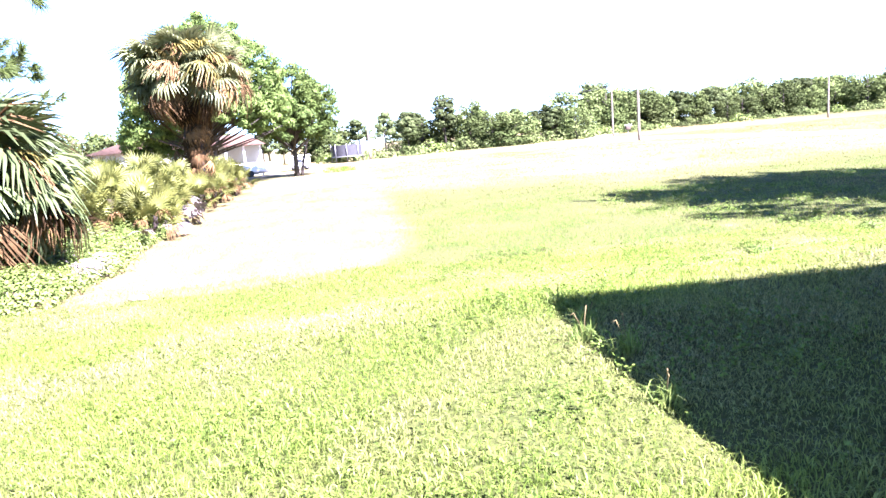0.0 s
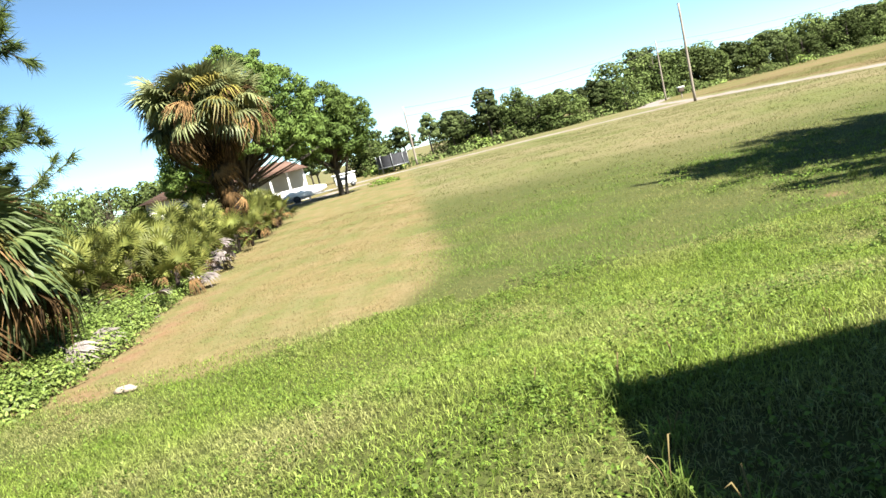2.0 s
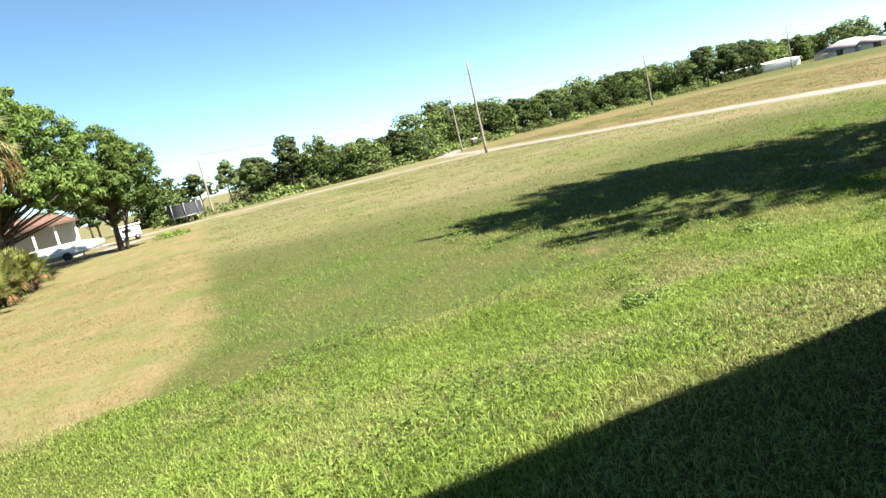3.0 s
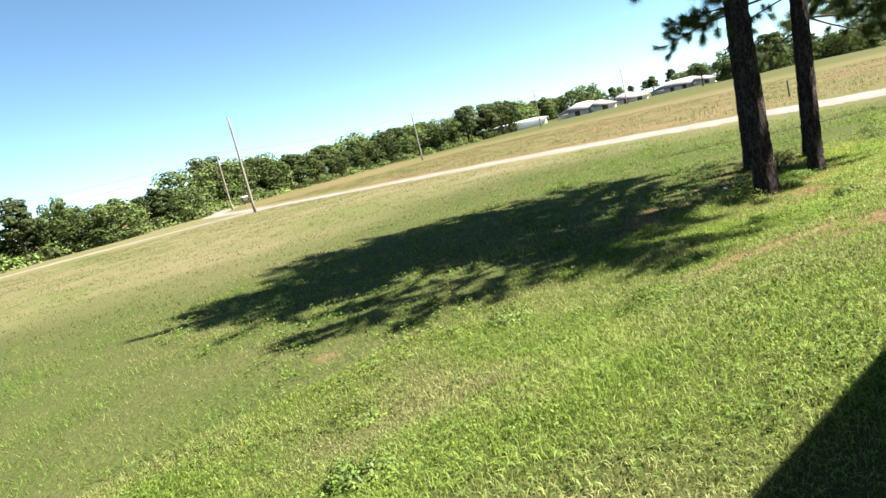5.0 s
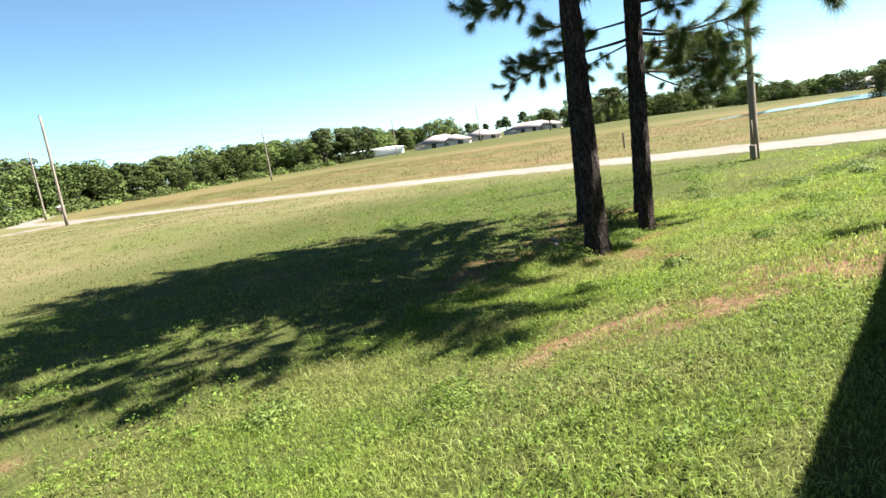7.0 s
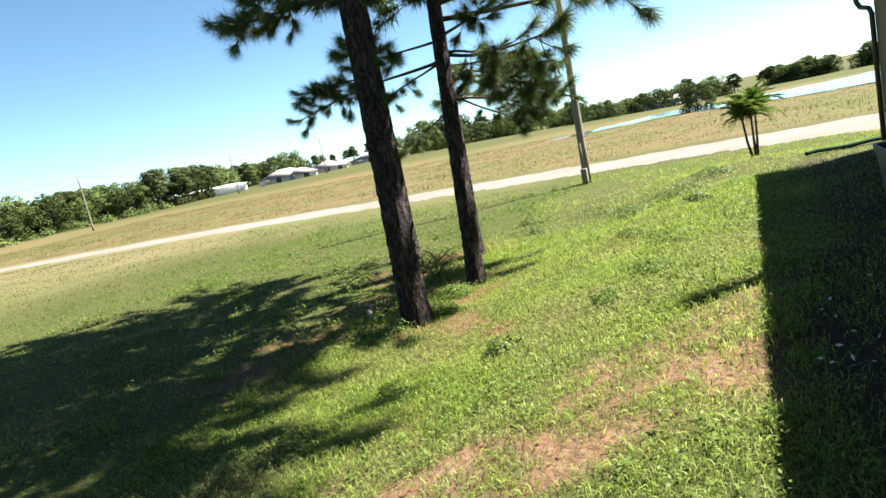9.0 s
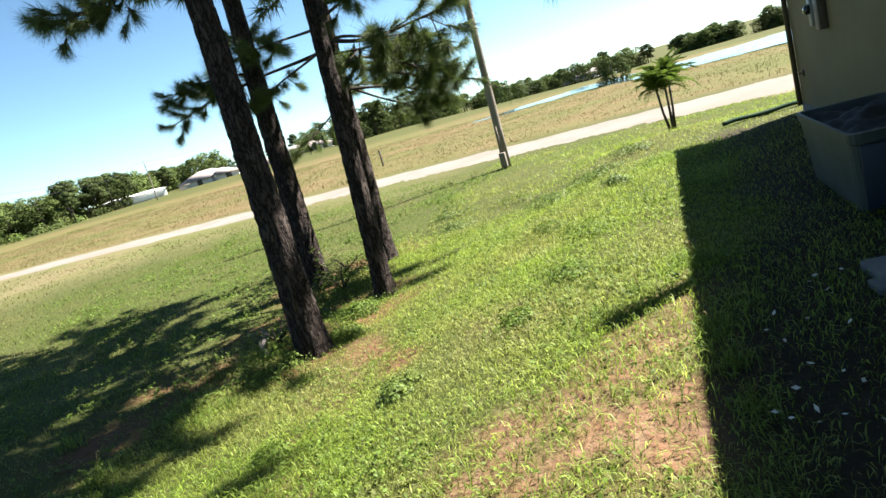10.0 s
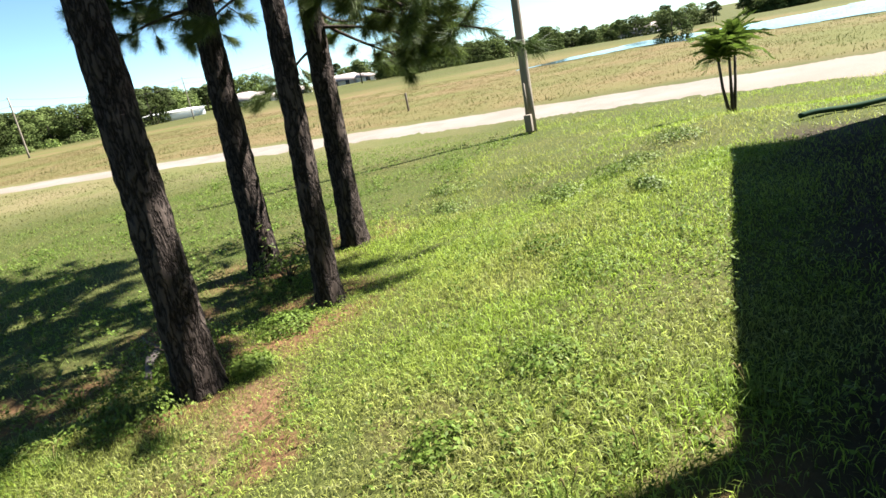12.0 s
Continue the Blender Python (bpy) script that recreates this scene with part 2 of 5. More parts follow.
def box(x0, x1, y0, y1, z0, z1, bevel=0.01):
    bm = bmesh.new()
    bmesh.ops.create_cube(bm, size=1)
    for v in bm.verts:
        v.co = ((x0 + x1) / 2 + v.co.x * (x1 - x0), (y0 + y1) / 2 + v.co.y * (y1 - y0), (z0 + z1) / 2 + v.co.z * (z1 - z0))
    if bevel:
        bmesh.ops.bevel(bm, geom=bm.edges[:], offset=bevel, segments=2, affect="EDGES", profile=0.5)
    bmesh.ops.triangulate(bm, faces=bm.faces[:])
    bm.verts.ensure_lookup_table()
    V = np.array([v.co[:] for v in bm.verts])
    F = np.array([[v.index for v in f.verts] for f in bm.faces])
    bm.free()
    return V, F


def blades(xyz, height, width, lean, tris=3):
    """Grass blades that stand on the given places."""
    n = len(xyz)
    a, b = rng.uniform(0, 2 * np.pi, n), rng.uniform(0, 2 * np.pi, n)
    side = np.stack([np.cos(a), np.sin(a), np.zeros(n)], 1) * (width / 2)[:, None]
    ln = rng.uniform(0.1, 1, n) * lean
    out = np.stack([np.cos(b) * ln, np.sin(b) * ln, np.zeros(n)], 1) * height[:, None]
    up = np.stack([np.zeros(n), np.zeros(n), height], 1)
    tip = xyz + out + up * (1 - 0.35 * ln)[:, None]
    if tris == 1:
        return np.stack([xyz - side, xyz + side, tip], 1).reshape(-1, 3), np.arange(3 * n).reshape(-1, 3)
    if tris == 2:
        mid = xyz + out * 0.35 + up * 0.62
        V = np.stack([xyz, mid - side, mid + side, tip], 1).reshape(-1, 3)
        k = (np.arange(n) * 4)[:, None]
        return V, np.concatenate([k + np.array([[0, 2, 1]]), k + np.array([[1, 2, 3]])])
    mid = xyz + out * 0.3 + up * 0.58
    V = np.stack([xyz - side, xyz + side, mid - side * 0.8, mid + side * 0.8, tip], 1).reshape(-1, 3)
    k = (np.arange(n) * 5)[:, None]
    F = np.concatenate([k + np.array([[0, 1, 3]]), k + np.array([[0, 3, 2]]), k + np.array([[2, 3, 4]])])
    return V, F


def cards(centre, normal, size, aspect=0.6):
    """Small pointed leaves: a diamond of two triangles round each centre."""
    n = len(centre)
    N = normal / (np.linalg.norm(normal, axis=1)[:, None] + 1e-9)
    T = np.cross(N, rng.normal(size=(n, 3)))
    T /= np.linalg.norm(T, axis=1)[:, None] + 1e-9
    B = np.cross(N, T)
    s = size[:, None]
    V = np.stack([centre - T * s, centre - B * s * aspect, centre + T * s, centre + B * s * aspect], 1).reshape(-1, 3)
    k = (np.arange(n) * 4)[:, None]
    return V, np.concatenate([k + np.array([[0, 1, 2]]), k + np.array([[0, 2, 3]])])


def smooth01(a):
    a = np.clip(a, 0, 1)
    return a * a * (3 - 2 * a)


def wave(x, y, s=1.0, k=0.0):
    """A cheap smooth unevenness between about -1 and 1."""
    return (np.sin(x * 1.3 * s + 1.7 * np.sin(y * 0.9 * s + k)) + np.sin(y * 1.7 * s + 2.1 * np.sin(x * 0.7 * s + 1 + k))
            + 0.6 * np.sin((x + y) * 3.1 * s + k)) / 2.6


def seg_dist(x, y, ax, ay, bx, by):
    t = np.clip(((x - ax) * (bx - ax) + (y - ay) * (by - ay)) / ((bx - ax) ** 2 + (by - ay) ** 2), 0, 1)
    return np.hypot(x - ax - t * (bx - ax), y - ay - t * (by - ay)), t


def height(x, y):
    x, y = np.asarray(x, dtype=float), np.asarray(y, dtype=float)
    pad = 0.5 * (1 - smooth01(y / 3.6)) * smooth01((22 - x) / 4.5) * smooth01((x + 5) / 5)
    z = -0.2 + pad + 0.15 * smooth01((np.hypot(x, y) - 14) / 20)
    z = z + 0.018 * wave(x, y, 1.4) * smooth01((np.hypot(x - 8, y) + 3) / 8)
    return z - 3.0 * smooth01((x - 70 - y) / 100) * smooth01((x - 50) / 30)


def on_ground(x, y):
    return np.stack([x, y, height(x, y)], 1)


def scatter(n, x0, x1, y0, y1):
    return rng.uniform(x0, x1, n), rng.uniform(y0, y1, n)


def mown_mask(x, y):
    east = -0.45 - 0.9 * smooth01((7.0 - y) / 2.5) - 1.5 * smooth01((5.2 - y) / 1.0)
    south = 4.3 + 0.12 * wave(x, y, 2)
    return smooth01((east + 0.12 * wave(x, y, 1.7) + 0.05 * wave(x, y, 7.0) - x) / 0.9 + 0.5) * smooth01((y - south) / 0.5 + 0.5) * smooth01((x + 13) / 2)


def dirt_mask(x, y):
    d, t = seg_dist(x, y, 7.4, 2.0, 9.1, 0.25)
    d2, t2 = seg_dist(x, y, 7.6, 2.0, 11.6, 3.1)
    d3, t3 = seg_dist(x, y, 9.0, 0.5, 10.4, 0.1)
    core = np.maximum(1 - smooth01((d - 0.24 - 0.3 * t) / 0.3), 0.5 * (1 - smooth01((d2 - 0.12) / 0.3)))
    core = np.maximum(core, 0.6 * (1 - smooth01((d3 - 0.15) / 0.35)))
    core = np.maximum(core, 0.6 * (1 - smooth01((np.hypot(x - 10.83, y - 1.46) - 0.1) / 0.25)))
    w = smooth01(0.5 + 0.9 * wave(x * 2.2, y * 2.2, 2.0) + 0.5 * wave(x * 9, y * 8, 1.0, 1.0))
    spot = np.maximum(1 - smooth01((np.hypot(x - 4.7, y - 5.3) - 0.05) / 0.16), 0)
    edge = 0.7 * (1 - smooth01(np.abs(x + 5.15 - 0.35 * np.maximum(0, 4.9 - y)) / 0.45)) * smooth01((y - 3.2) / 0.8) * smooth01((12 - y) / 3)
    return np.clip(np.maximum(np.maximum(core * (0.25 + 0.8 * w), spot * 0.6), edge * w), 0, 1)


def shade_soil_mask(x, y):
    """Thinly grassed soil along the foot of the house wall, coloured dark to deepen its shade."""
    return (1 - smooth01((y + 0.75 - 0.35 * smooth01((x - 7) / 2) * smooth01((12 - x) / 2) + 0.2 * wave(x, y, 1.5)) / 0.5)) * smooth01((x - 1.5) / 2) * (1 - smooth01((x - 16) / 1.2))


def straw_mask(x, y):
    out = 1 - smooth01((seg_dist(x, y, 11.6, 3.2, 10.7, 2.3)[0] - 0.08) / 0.3)
    for tx, ty in ((11.57, 3.66), (13.1, 3.5), (14.25, 5.05), (15.3, 4.5), (12.6, 4.6), (12.4, 3.6), (11.2, 4.9), (10.3, 5.0), (12.8, 4.2)):
        out = np.maximum(out, 1 - smooth01((np.hypot(x - tx, y - ty) - 0.25) / 0.8))
    return out * smooth01(0.6 + 0.9 * wave(x, y, 4.0))


# ---- ground, roads, water ----
def axis(fine0, fine1, step, grow, low, high):
    mid = list(np.arange(fine0, fine1, step))
    up, d = [fine1], step
    while up[-1] < high:
        d *= grow
        up.append(up[-1] + d)
    down, d = [], step
    while not down or down[-1] > low:
        d *= grow
        down.append((down[-1] if down else fine0) - d)
    return np.array(down[::-1] + mid + up)


def ground():
    xs, ys = axis(-7, 17, 0.09, 1.09, -1500, 1500), axis(-6, 9, 0.09, 1.09, -1500, 1500)
    X, Y = np.meshgrid(xs, ys)
    V = np.stack([X, Y, height(X, Y)], -1).reshape(-1, 3)
    V[:, 2] += rng.normal(0, 0.004, len(V))
    nx = len(xs)
    i, j = np.meshgrid(np.arange(len(ys) - 1), np.arange(nx - 1), indexing="ij")
    a = (i * nx + j).ravel()
    ob = build("ground", V, np.stack([a, a + 1, a + nx + 1, a + nx], 1), "blade", kind="structure", smooth=True,
               label="lawn, mown strip and rough fields on sandy soil")
    x, y = V[:, 0], V[:, 1]
    beyond = smooth01((x - 27.5) / 1.5)
    for name, values in (("mown", mown_mask(x, y)), ("dirt", dirt_mask(x, y)), ("straw", straw_mask(x, y)), ("shade_soil", shade_soil_mask(x, y)), ("rough", beyond),
                         ("stripe", 0.22 * smooth01(0.5 + 0.9 * np.sin((x + 0.5 * np.sin(y * 0.25)) * 7.5)) * smooth01(0.6 + wave(x, y, 0.8))),
                         ("field", smooth01((y - 13 + 2.0 * wave(x, y, 0.3)) / 9) * (1 - beyond)
                          + smooth01((x - 19) / 5) * smooth01((y - 3) / 6) * 0.7 * (1 - beyond))):
        if name == "rough":
            values = values * (1 - 0.8 * smooth01((x - 64) / 20))
        at = ob.data.attributes.new(name, "FLOAT", "POINT")
        at.data.foreach_set("value", np.clip(values, 0, 1).astype(np.float32))
    m = bpy.data.materials.new("grassy_ground")
    m.use_nodes = True
    n, l = m.node_tree.nodes, m.node_tree.links
    tc = n.new("ShaderNodeTexCoord")

    def noise_mix(c1, c2, scale, detail=8, lo=0.35, hi=0.65):
        nz = n.new("ShaderNodeTexNoise")
        nz.inputs["Scale"].default_value, nz.inputs["Detail"].default_value, nz.inputs["Roughness"].default_value = scale, detail, 0.7
        l.new(tc.outputs["Object"], nz.inputs["Vector"])
        r = n.new("ShaderNodeMapRange")
        r.inputs[1].default_value, r.inputs[2].default_value = lo, hi
        l.new(nz.outputs[0], r.inputs[0])
        return blend(r.outputs[0], c1, c2)

    def blend(f, c1, c2):
        x = n.new("ShaderNodeMix")
        x.data_type = "RGBA"
        l.new(f, x.inputs[0])
        for s, c in ((6, c1), (7, c2)):
            if isinstance(c, tuple):
                x.inputs[s].default_value = (*c, 1)
            else:
                l.new(c, x.inputs[s])
        return x.outputs[2]

    def attr(name):
        a = n.new("ShaderNodeAttribute")
        a.attribute_name = name
        return a.outputs["Fac"]

    lawn = noise_mix(noise_mix((0.026, 0.035, 0.008), (0.054, 0.067, 0.015), 22), noise_mix((0.077, 0.070, 0.024), (0.035, 0.045, 0.012), 14), 0.7)
    fieldc = noise_mix(noise_mix((0.068, 0.079, 0.022), (0.092, 0.093, 0.032), 2.2), (0.125, 0.103, 0.052), 0.16, 5, 0.36, 0.62)
    mownc = noise_mix(noise_mix((0.108, 0.083, 0.034), (0.148, 0.113, 0.054), 6), (0.085, 0.090, 0.029), 0.55, 8, 0.42, 0.62)
    mownc = blend(attr("stripe"), mownc, (0.155, 0.122, 0.067))
    roughc = noise_mix(noise_mix((0.100, 0.074, 0.034), (0.128, 0.092, 0.044), 1.2), (0.080, 0.080, 0.025), 0.09, 5, 0.42, 0.6)
    dirtc = noise_mix(noise_mix((0.190, 0.125, 0.082), (0.095, 0.050, 0.028), 18), (0.135, 0.070, 0.038), 4)
    strawc = noise_mix((0.068, 0.034, 0.018), (0.136, 0.076, 0.037), 20)
    c = blend(attr("field"), lawn, fieldc)
    c = blend(attr("rough"), c, roughc)
    c = blend(attr("mown"), c, mownc)
    c = blend(attr("straw"), c, strawc)
    c = blend(attr("dirt"), c, dirtc)
    # wall-foot soil: much of its dark is house shade put into the colour
    c = blend(attr("shade_soil"), c, noise_mix((0.020, 0.015, 0.010), (0.042, 0.031, 0.020), 12))
    b = n["Principled BSDF"]
    l.new(c, b.inputs["Base Color"])
    b.inputs["Roughness"].default_value, b.inputs["Specular IOR Level"].default_value = 0.95, 0.1
    nz = n.new("ShaderNodeTexNoise")
    nz.inputs["Scale"].default_value, nz.inputs["Detail"].default_value = 18, 10
    l.new(tc.outputs["Object"], nz.inputs["Vector"])
    bp = n.new("ShaderNodeBump")
    bp.inputs["Strength"].default_value, bp.inputs["Distance"].default_value = 0.8, 0.04
    l.new(nz.outputs[0], bp.inputs["Height"])
    l.new(bp.outputs[0], b.inputs["Normal"])
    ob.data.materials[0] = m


ground()


def ribbon(name, pts, widths, material, label, lift=0.02):
    """A strip that follows the ground along a line, with ragged edges."""
    P = np.array(pts, dtype=float)
    s = np.concatenate([[0], np.cumsum(np.hypot(*np.diff(P, axis=0).T))])
    q = np.arange(0, s[-1], 0.6)
    x, y, w = np.interp(q, s, P[:, 0]), np.interp(q, s, P[:, 1]), np.interp(q, s, widths)
    for _ in range(12):
        x[1:-1], y[1:-1] = (x[:-2] + x[2:]) / 2, (y[:-2] + y[2:]) / 2
    dx, dy = np.gradient(x), np.gradient(y)
    d = np.hypot(dx, dy)
    nx, ny = -dy / d, dx / d
    rows, n = [], len(q)
    for k in np.linspace(-0.5, 0.5, 7):
        rag = rng.normal(0, 0.06, n) if abs(k) == 0.5 else 0
        X, Y = x + nx * (w * k + rag), y + ny * (w * k + rag)
        rows.append(np.stack([X, Y, height(X, Y) + (lift if abs(k) < 0.5 else -0.01)], 1))
    V = np.stack(rows, 1).reshape(-1, 3)
    i, j = np.meshgrid(np.arange(n - 1), np.arange(6), indexing="ij")
    a = (i * 7 + j).ravel()
    return build(name, V, np.stack([a, a + 1, a + 8, a + 7], 1), material, kind="structure", label=label, smooth=True)


ribbon("road", [(24.5, -120), (25.2, -30), (25.4, -8), (26.0, 0), (26.4, 10), (26.6, 25), (25.5, 40), (24.5, 52), (26, 68), (36, 88)],
       [4, 4.6, 5.6, 3.5, 2.8, 2.7, 2.7, 2.8, 2.8, 2.8], "road", "pale crushed shell road between grass verges")
ribbon("side_road", [(26, 49), (19, 51.5), (8, 54), (-3, 54), (-9, 52), (-30, 52)], [3.4, 2.2, 2.0, 1.8, 2.4, 3], "road", "pale sandy side road along the trees", 0.03)


def lake():
    near = [(54, 13.5), (55.5, 9), (57, 5), (52.5, 2), (49, -1), (46.5, -5), (46, -9), (44, -18), (46, -40), (60, -70)]
    far = [(54.6, 13.7), (61, 10.5), (67, 6.5), (65, 3), (62.5, 0), (62, -4), (66, -10), (70, -20), (80, -45), (98, -76)]
    n, q = len(near), np.linspace(0, len(near) - 1, 120)
    A = np.stack([np.interp(q, range(n), [p[i] for p in near]) for i in (0, 1)], 1)
    B = np.stack([np.interp(q, range(n), [p[i] for p in far]) for i in (0, 1)], 1)
    g = np.linspace(0, 1, 120)[:, None]
    A = A + np.array([0.3, 0.2]) * (np.sin(g * 71) + 0.7 * np.sin(g * 163 + 1))
    B = B + np.array([0.4, 0.3]) * (np.sin(g * 57 + 2) + 0.7 * np.sin(g * 141))
    rows = [A + (B - A) * k for k in np.linspace(0, 1, 5)]
    V = np.stack(rows, 1).reshape(-1, 2)
    V = np.concatenate([V, height(V[:, 0], V[:, 1])[:, None] + 0.035], 1)
    i, j = np.meshgrid(np.arange(119), np.arange(4), indexing="ij")
    a = (i * 5 + j).ravel()
    build("water", V, np.stack([a, a + 5, a + 6, a + 1], 1), "water", kind="structure", label="calm shallow lake that mirrors the sky")


lake()


# ---- the house whose shade lies on the lawn ----
def own_house():
    wx0, wx1, wy, ys, zb, zt = 1.62, 16.9, -1.75, -11.5, 0.1, 2.5
    h = thing("house", "single-storey tan stucco house with brown metal trim beside the lawn", "house")
    build("wall", *join([box(wx0, wx1, wy - 0.2, wy, zb, zt, 0.006), box(wx0, wx1, ys, ys + 0.2, zb, zt, 0.006),
                         box(wx0, wx0 + 0.2, ys + 0.2, wy - 0.2, zb, zt, 0), box(wx1 - 0.2, wx1, ys + 0.2, wy - 0.2, zb, zt, 0)]),
          "stucco", h, "tan painted stucco wall")
    ex0, ex1, ey0, ey1 = wx0 - 0.28, wx1 + 0.26, ys - 0.28, wy + 0.24
    build("soffit", *box(ex0, ex1, ey0, ey1, zt, zt + 0.02, 0), "white", h, "white soffit board")
    my = (ey0 + ey1) / 2
    r = (ey1 - ey0) / 2
    V = [(ex0, ey0, zt + 0.14), (ex1, ey0, zt + 0.14), (ex1, ey1, zt + 0.14), (ex0, ey1, zt + 0.14), (ex0 + r, my, zt + 1.9), (ex1 - r, my, zt + 1.9)]
    bm = bmesh.new()
    vs = [bm.verts.new(v) for v in V]
    for f in ((0, 1, 5, 4), (2, 3, 4, 5), (3, 0, 4), (1, 2, 5), (3, 2, 1, 0)):
        bm.faces.new([vs[i] for i in f])
    me = bpy.data.meshes.new("roof")
    bm.to_mesh(me)
    bm.free()
    me.materials.append(M["brownroof"])
    shared("roof", me, h, label="brown shingle hip roof")
    build("fascia", *join([box(ex0, ex1, ey1 - 0.001, ey1 + 0.03, zt + 0.01, zt + 0.16, 0.004), box(ex1, ex1 + 0.03, ey0, ey1 + 0.03, zt + 0.01, zt + 0.16, 0.004),
                           box(ex0 - 0.03, ex0, ey0, ey1 + 0.03, zt + 0.01, zt + 0.16, 0.004)]), "white", h, "white fascia board")
    x, y = wx1 - 0.06, wy + 0.045
    build("downspout", *join([tube([(x + 0.25, ey1 - 0.05, zt - 0.0), (x + 0.24, ey1 - 0.06, zt - 0.08), (x + 0.16, wy + 0.15, zt - 0.16), (x + 0.04, y + 0.02, zt - 0.20), (x, y, zt - 0.28), (x, y, 0.4)],
                                   [0.035] * 6, 10)]), "trimdark", h, "brown metal downspout")
    build("foundation", *box(wx0 + 0.01, wx1 - 0.01, wy - 0.2, wy + 0.012, 0.0, 0.42, 0.004), "slab", h, "exposed grey concrete footing")


own_house()
vent = thing("roof_vent", "grey metal vent stack on the brown shingle roof", "vent", pose(12.24, -2.0, 2.78))
build("stack", *tube([(0, 0, -0.05), (0, 0, 0.34), (0, 0, 0.36), (0, 0, 1.3)], [0.03, 0.03, 0.085, 0.085], 16), "grey", vent)
build("vent_cap", *tube([(0, 0, 1.31), (0, 0, 1.4)], [0.1, 0.05], 16), "grey", vent)
build("flashing", *tube([(0, 0.0, -0.05), (0, 0, 0.02)], [0.12, 0.05], 16), "trimdark", vent)


def wall_box():
    x, y, z = 15.1, -1.75, 1.63
    e = thing("electrical_box", "small grey electrical disconnect box on the tan wall", "electrical box", pose(x, y, z))
    build("housing", *box(-0.07, 0.07, 0, 0.09, -0.17, 0.17, 0.008), "grey", e)
    build("meter_dome", *tube([(-0.02, 0.09, 0.02), (-0.02, 0.13, 0.02), (-0.02, 0.15, 0.02)], [0.055, 0.055, 0.03], 16), "glass", e, "round glass meter")
    build("lug", *tube([(0.0, 0.03, 0.02), (0.14, 0.05, 0.02)], [0.02, 0.02], 8), "white", e, "white conduit lug")
    c = thing("conduit", "brown conduit that runs up the wall to the eave", "conduit", pose(x - 0.32, y, z))
    build("pipe", *tube([(0, 0.04, -0.1), (0, 0.04, 0.86)], [0.03, 0.03], 10), "trimdark", c)
    build("junction", *box(-0.1, 0.1, 0, 0.09, -0.22, 0.25, 0.01), "trimdark", c, "brown junction cover")
    s = thing("wall_bracket", "small rusty bracket on the tan wall", "bracket", pose(16.5, -1.75, 0.85))
    build("plate", *box(-0.05, 0.05, 0, 0.02, -0.04, 0.04, 0.004), "trimdark", s)
    build("hook", *tube([(0, 0.01, 0), (0, 0.07, 0), (0, 0.08, 0.04)], [0.01, 0.01, 0.008], 6), "trimdark", s)


wall_box()


def tub():
    z0 = float(height(11.4, -1.2))
    t = thing("storage_tub", "large teal plastic tub filled with dark cloth beside the wall", "tub", pose(11.97, -1.37, z0, 0, 0, 1))
    L, W, H, taper = 0.80, 0.345, 0.56, 0.86
    bm = bmesh.new()
    rings = []
    for z, s in ((0.0, taper), (0.02, taper + 0.01), (H - 0.08, 0.97), (H - 0.07, 1.0), (H, 1.02), (H, 0.95), (H - 0.1, 0.93), (0.05, taper - 0.05)):
        ring = []
        for cx, cy, a0 in ((1, 1, 0), (-1, 1, 90), (-1, -1, 180), (1, -1, 270)):
            for a in (0, 30, 60, 90):
                t0 = radians(a0 + a)
                ring.append(bm.verts.new((cx * (L * s - 0.07) + 0.07 * math.cos(t0), cy * (W * s - 0.07) + 0.07 * math.sin(t0), z)))
        rings.append(ring)
    for a, b in zip(rings, rings[1:]):
        for i in range(16):
            bm.faces.new((a[i], a[(i + 1) % 16], b[(i + 1) % 16], b[i]))
    bm.faces.new(rings[0][::-1])
    bm.faces.new(rings[-1])
    me = bpy.data.meshes.new("shell")
    bm.to_mesh(me)
    bm.free()
    me.materials.append(M["tub"])
    shared("shell", me, t)
    build("front_panel", *box(-L * 0.99, -L * 0.96, -W * 0.84, W * 0.84, 0.05, H - 0.085, 0.01), "tubdark", t, "dark blue front panel")
    for k in (-1, 1):
        build("handle", *tube([(k * L * 1.0, -0.12, H - 0.05), (k * L * 1.07, -0.1, H - 0.05), (k * L * 1.07, 0.1, H - 0.05), (k * L * 1.0, 0.12, H - 0.05)], [0.012] * 4, 8), "tub", t)
    c = thing("folded_tarp", "crumpled dark tarp that fills the tub", "tarp", pose(11.97, -1.37, z0 + 0.43, 0, 0, 1))
    g = np.linspace(-1, 1, 24)
    X, Y = np.meshgrid(g * 0.70, g * 0.285)
    Z = 0.10 + 0.05 * wave(X * 7, Y * 9) + 0.03 * wave(X * 19, Y * 15) - 0.04 * (np.abs(X / 0.72) ** 6 + np.abs(Y / 0.285) ** 6)
    i, j = np.meshgrid(np.arange(23), np.arange(23), indexing="ij")
    a = (i * 24 + j).ravel()
    build("cloth", np.stack([X, Y, Z], -1).reshape(-1, 3), np.stack([a, a + 1, a + 25, a + 24], 1), "blacknet", c, smooth=True)
    s = thing("paving_slab", "pale worn concrete slab on the shaded soil by the tub", "slab", pose(9.95, -1.15, float(height(9.95, -1.1)) - 0.01, 0, 0, 8))
    build("slab_body", *box(-0.34, 0.34, -0.36, 0.30, 0, 0.07, 0.02), "slab", s)
    build("slab_chip", *box(-0.05, 0.1, 0.27, 0.36, 0, 0.05, 0.015), "slab", s)


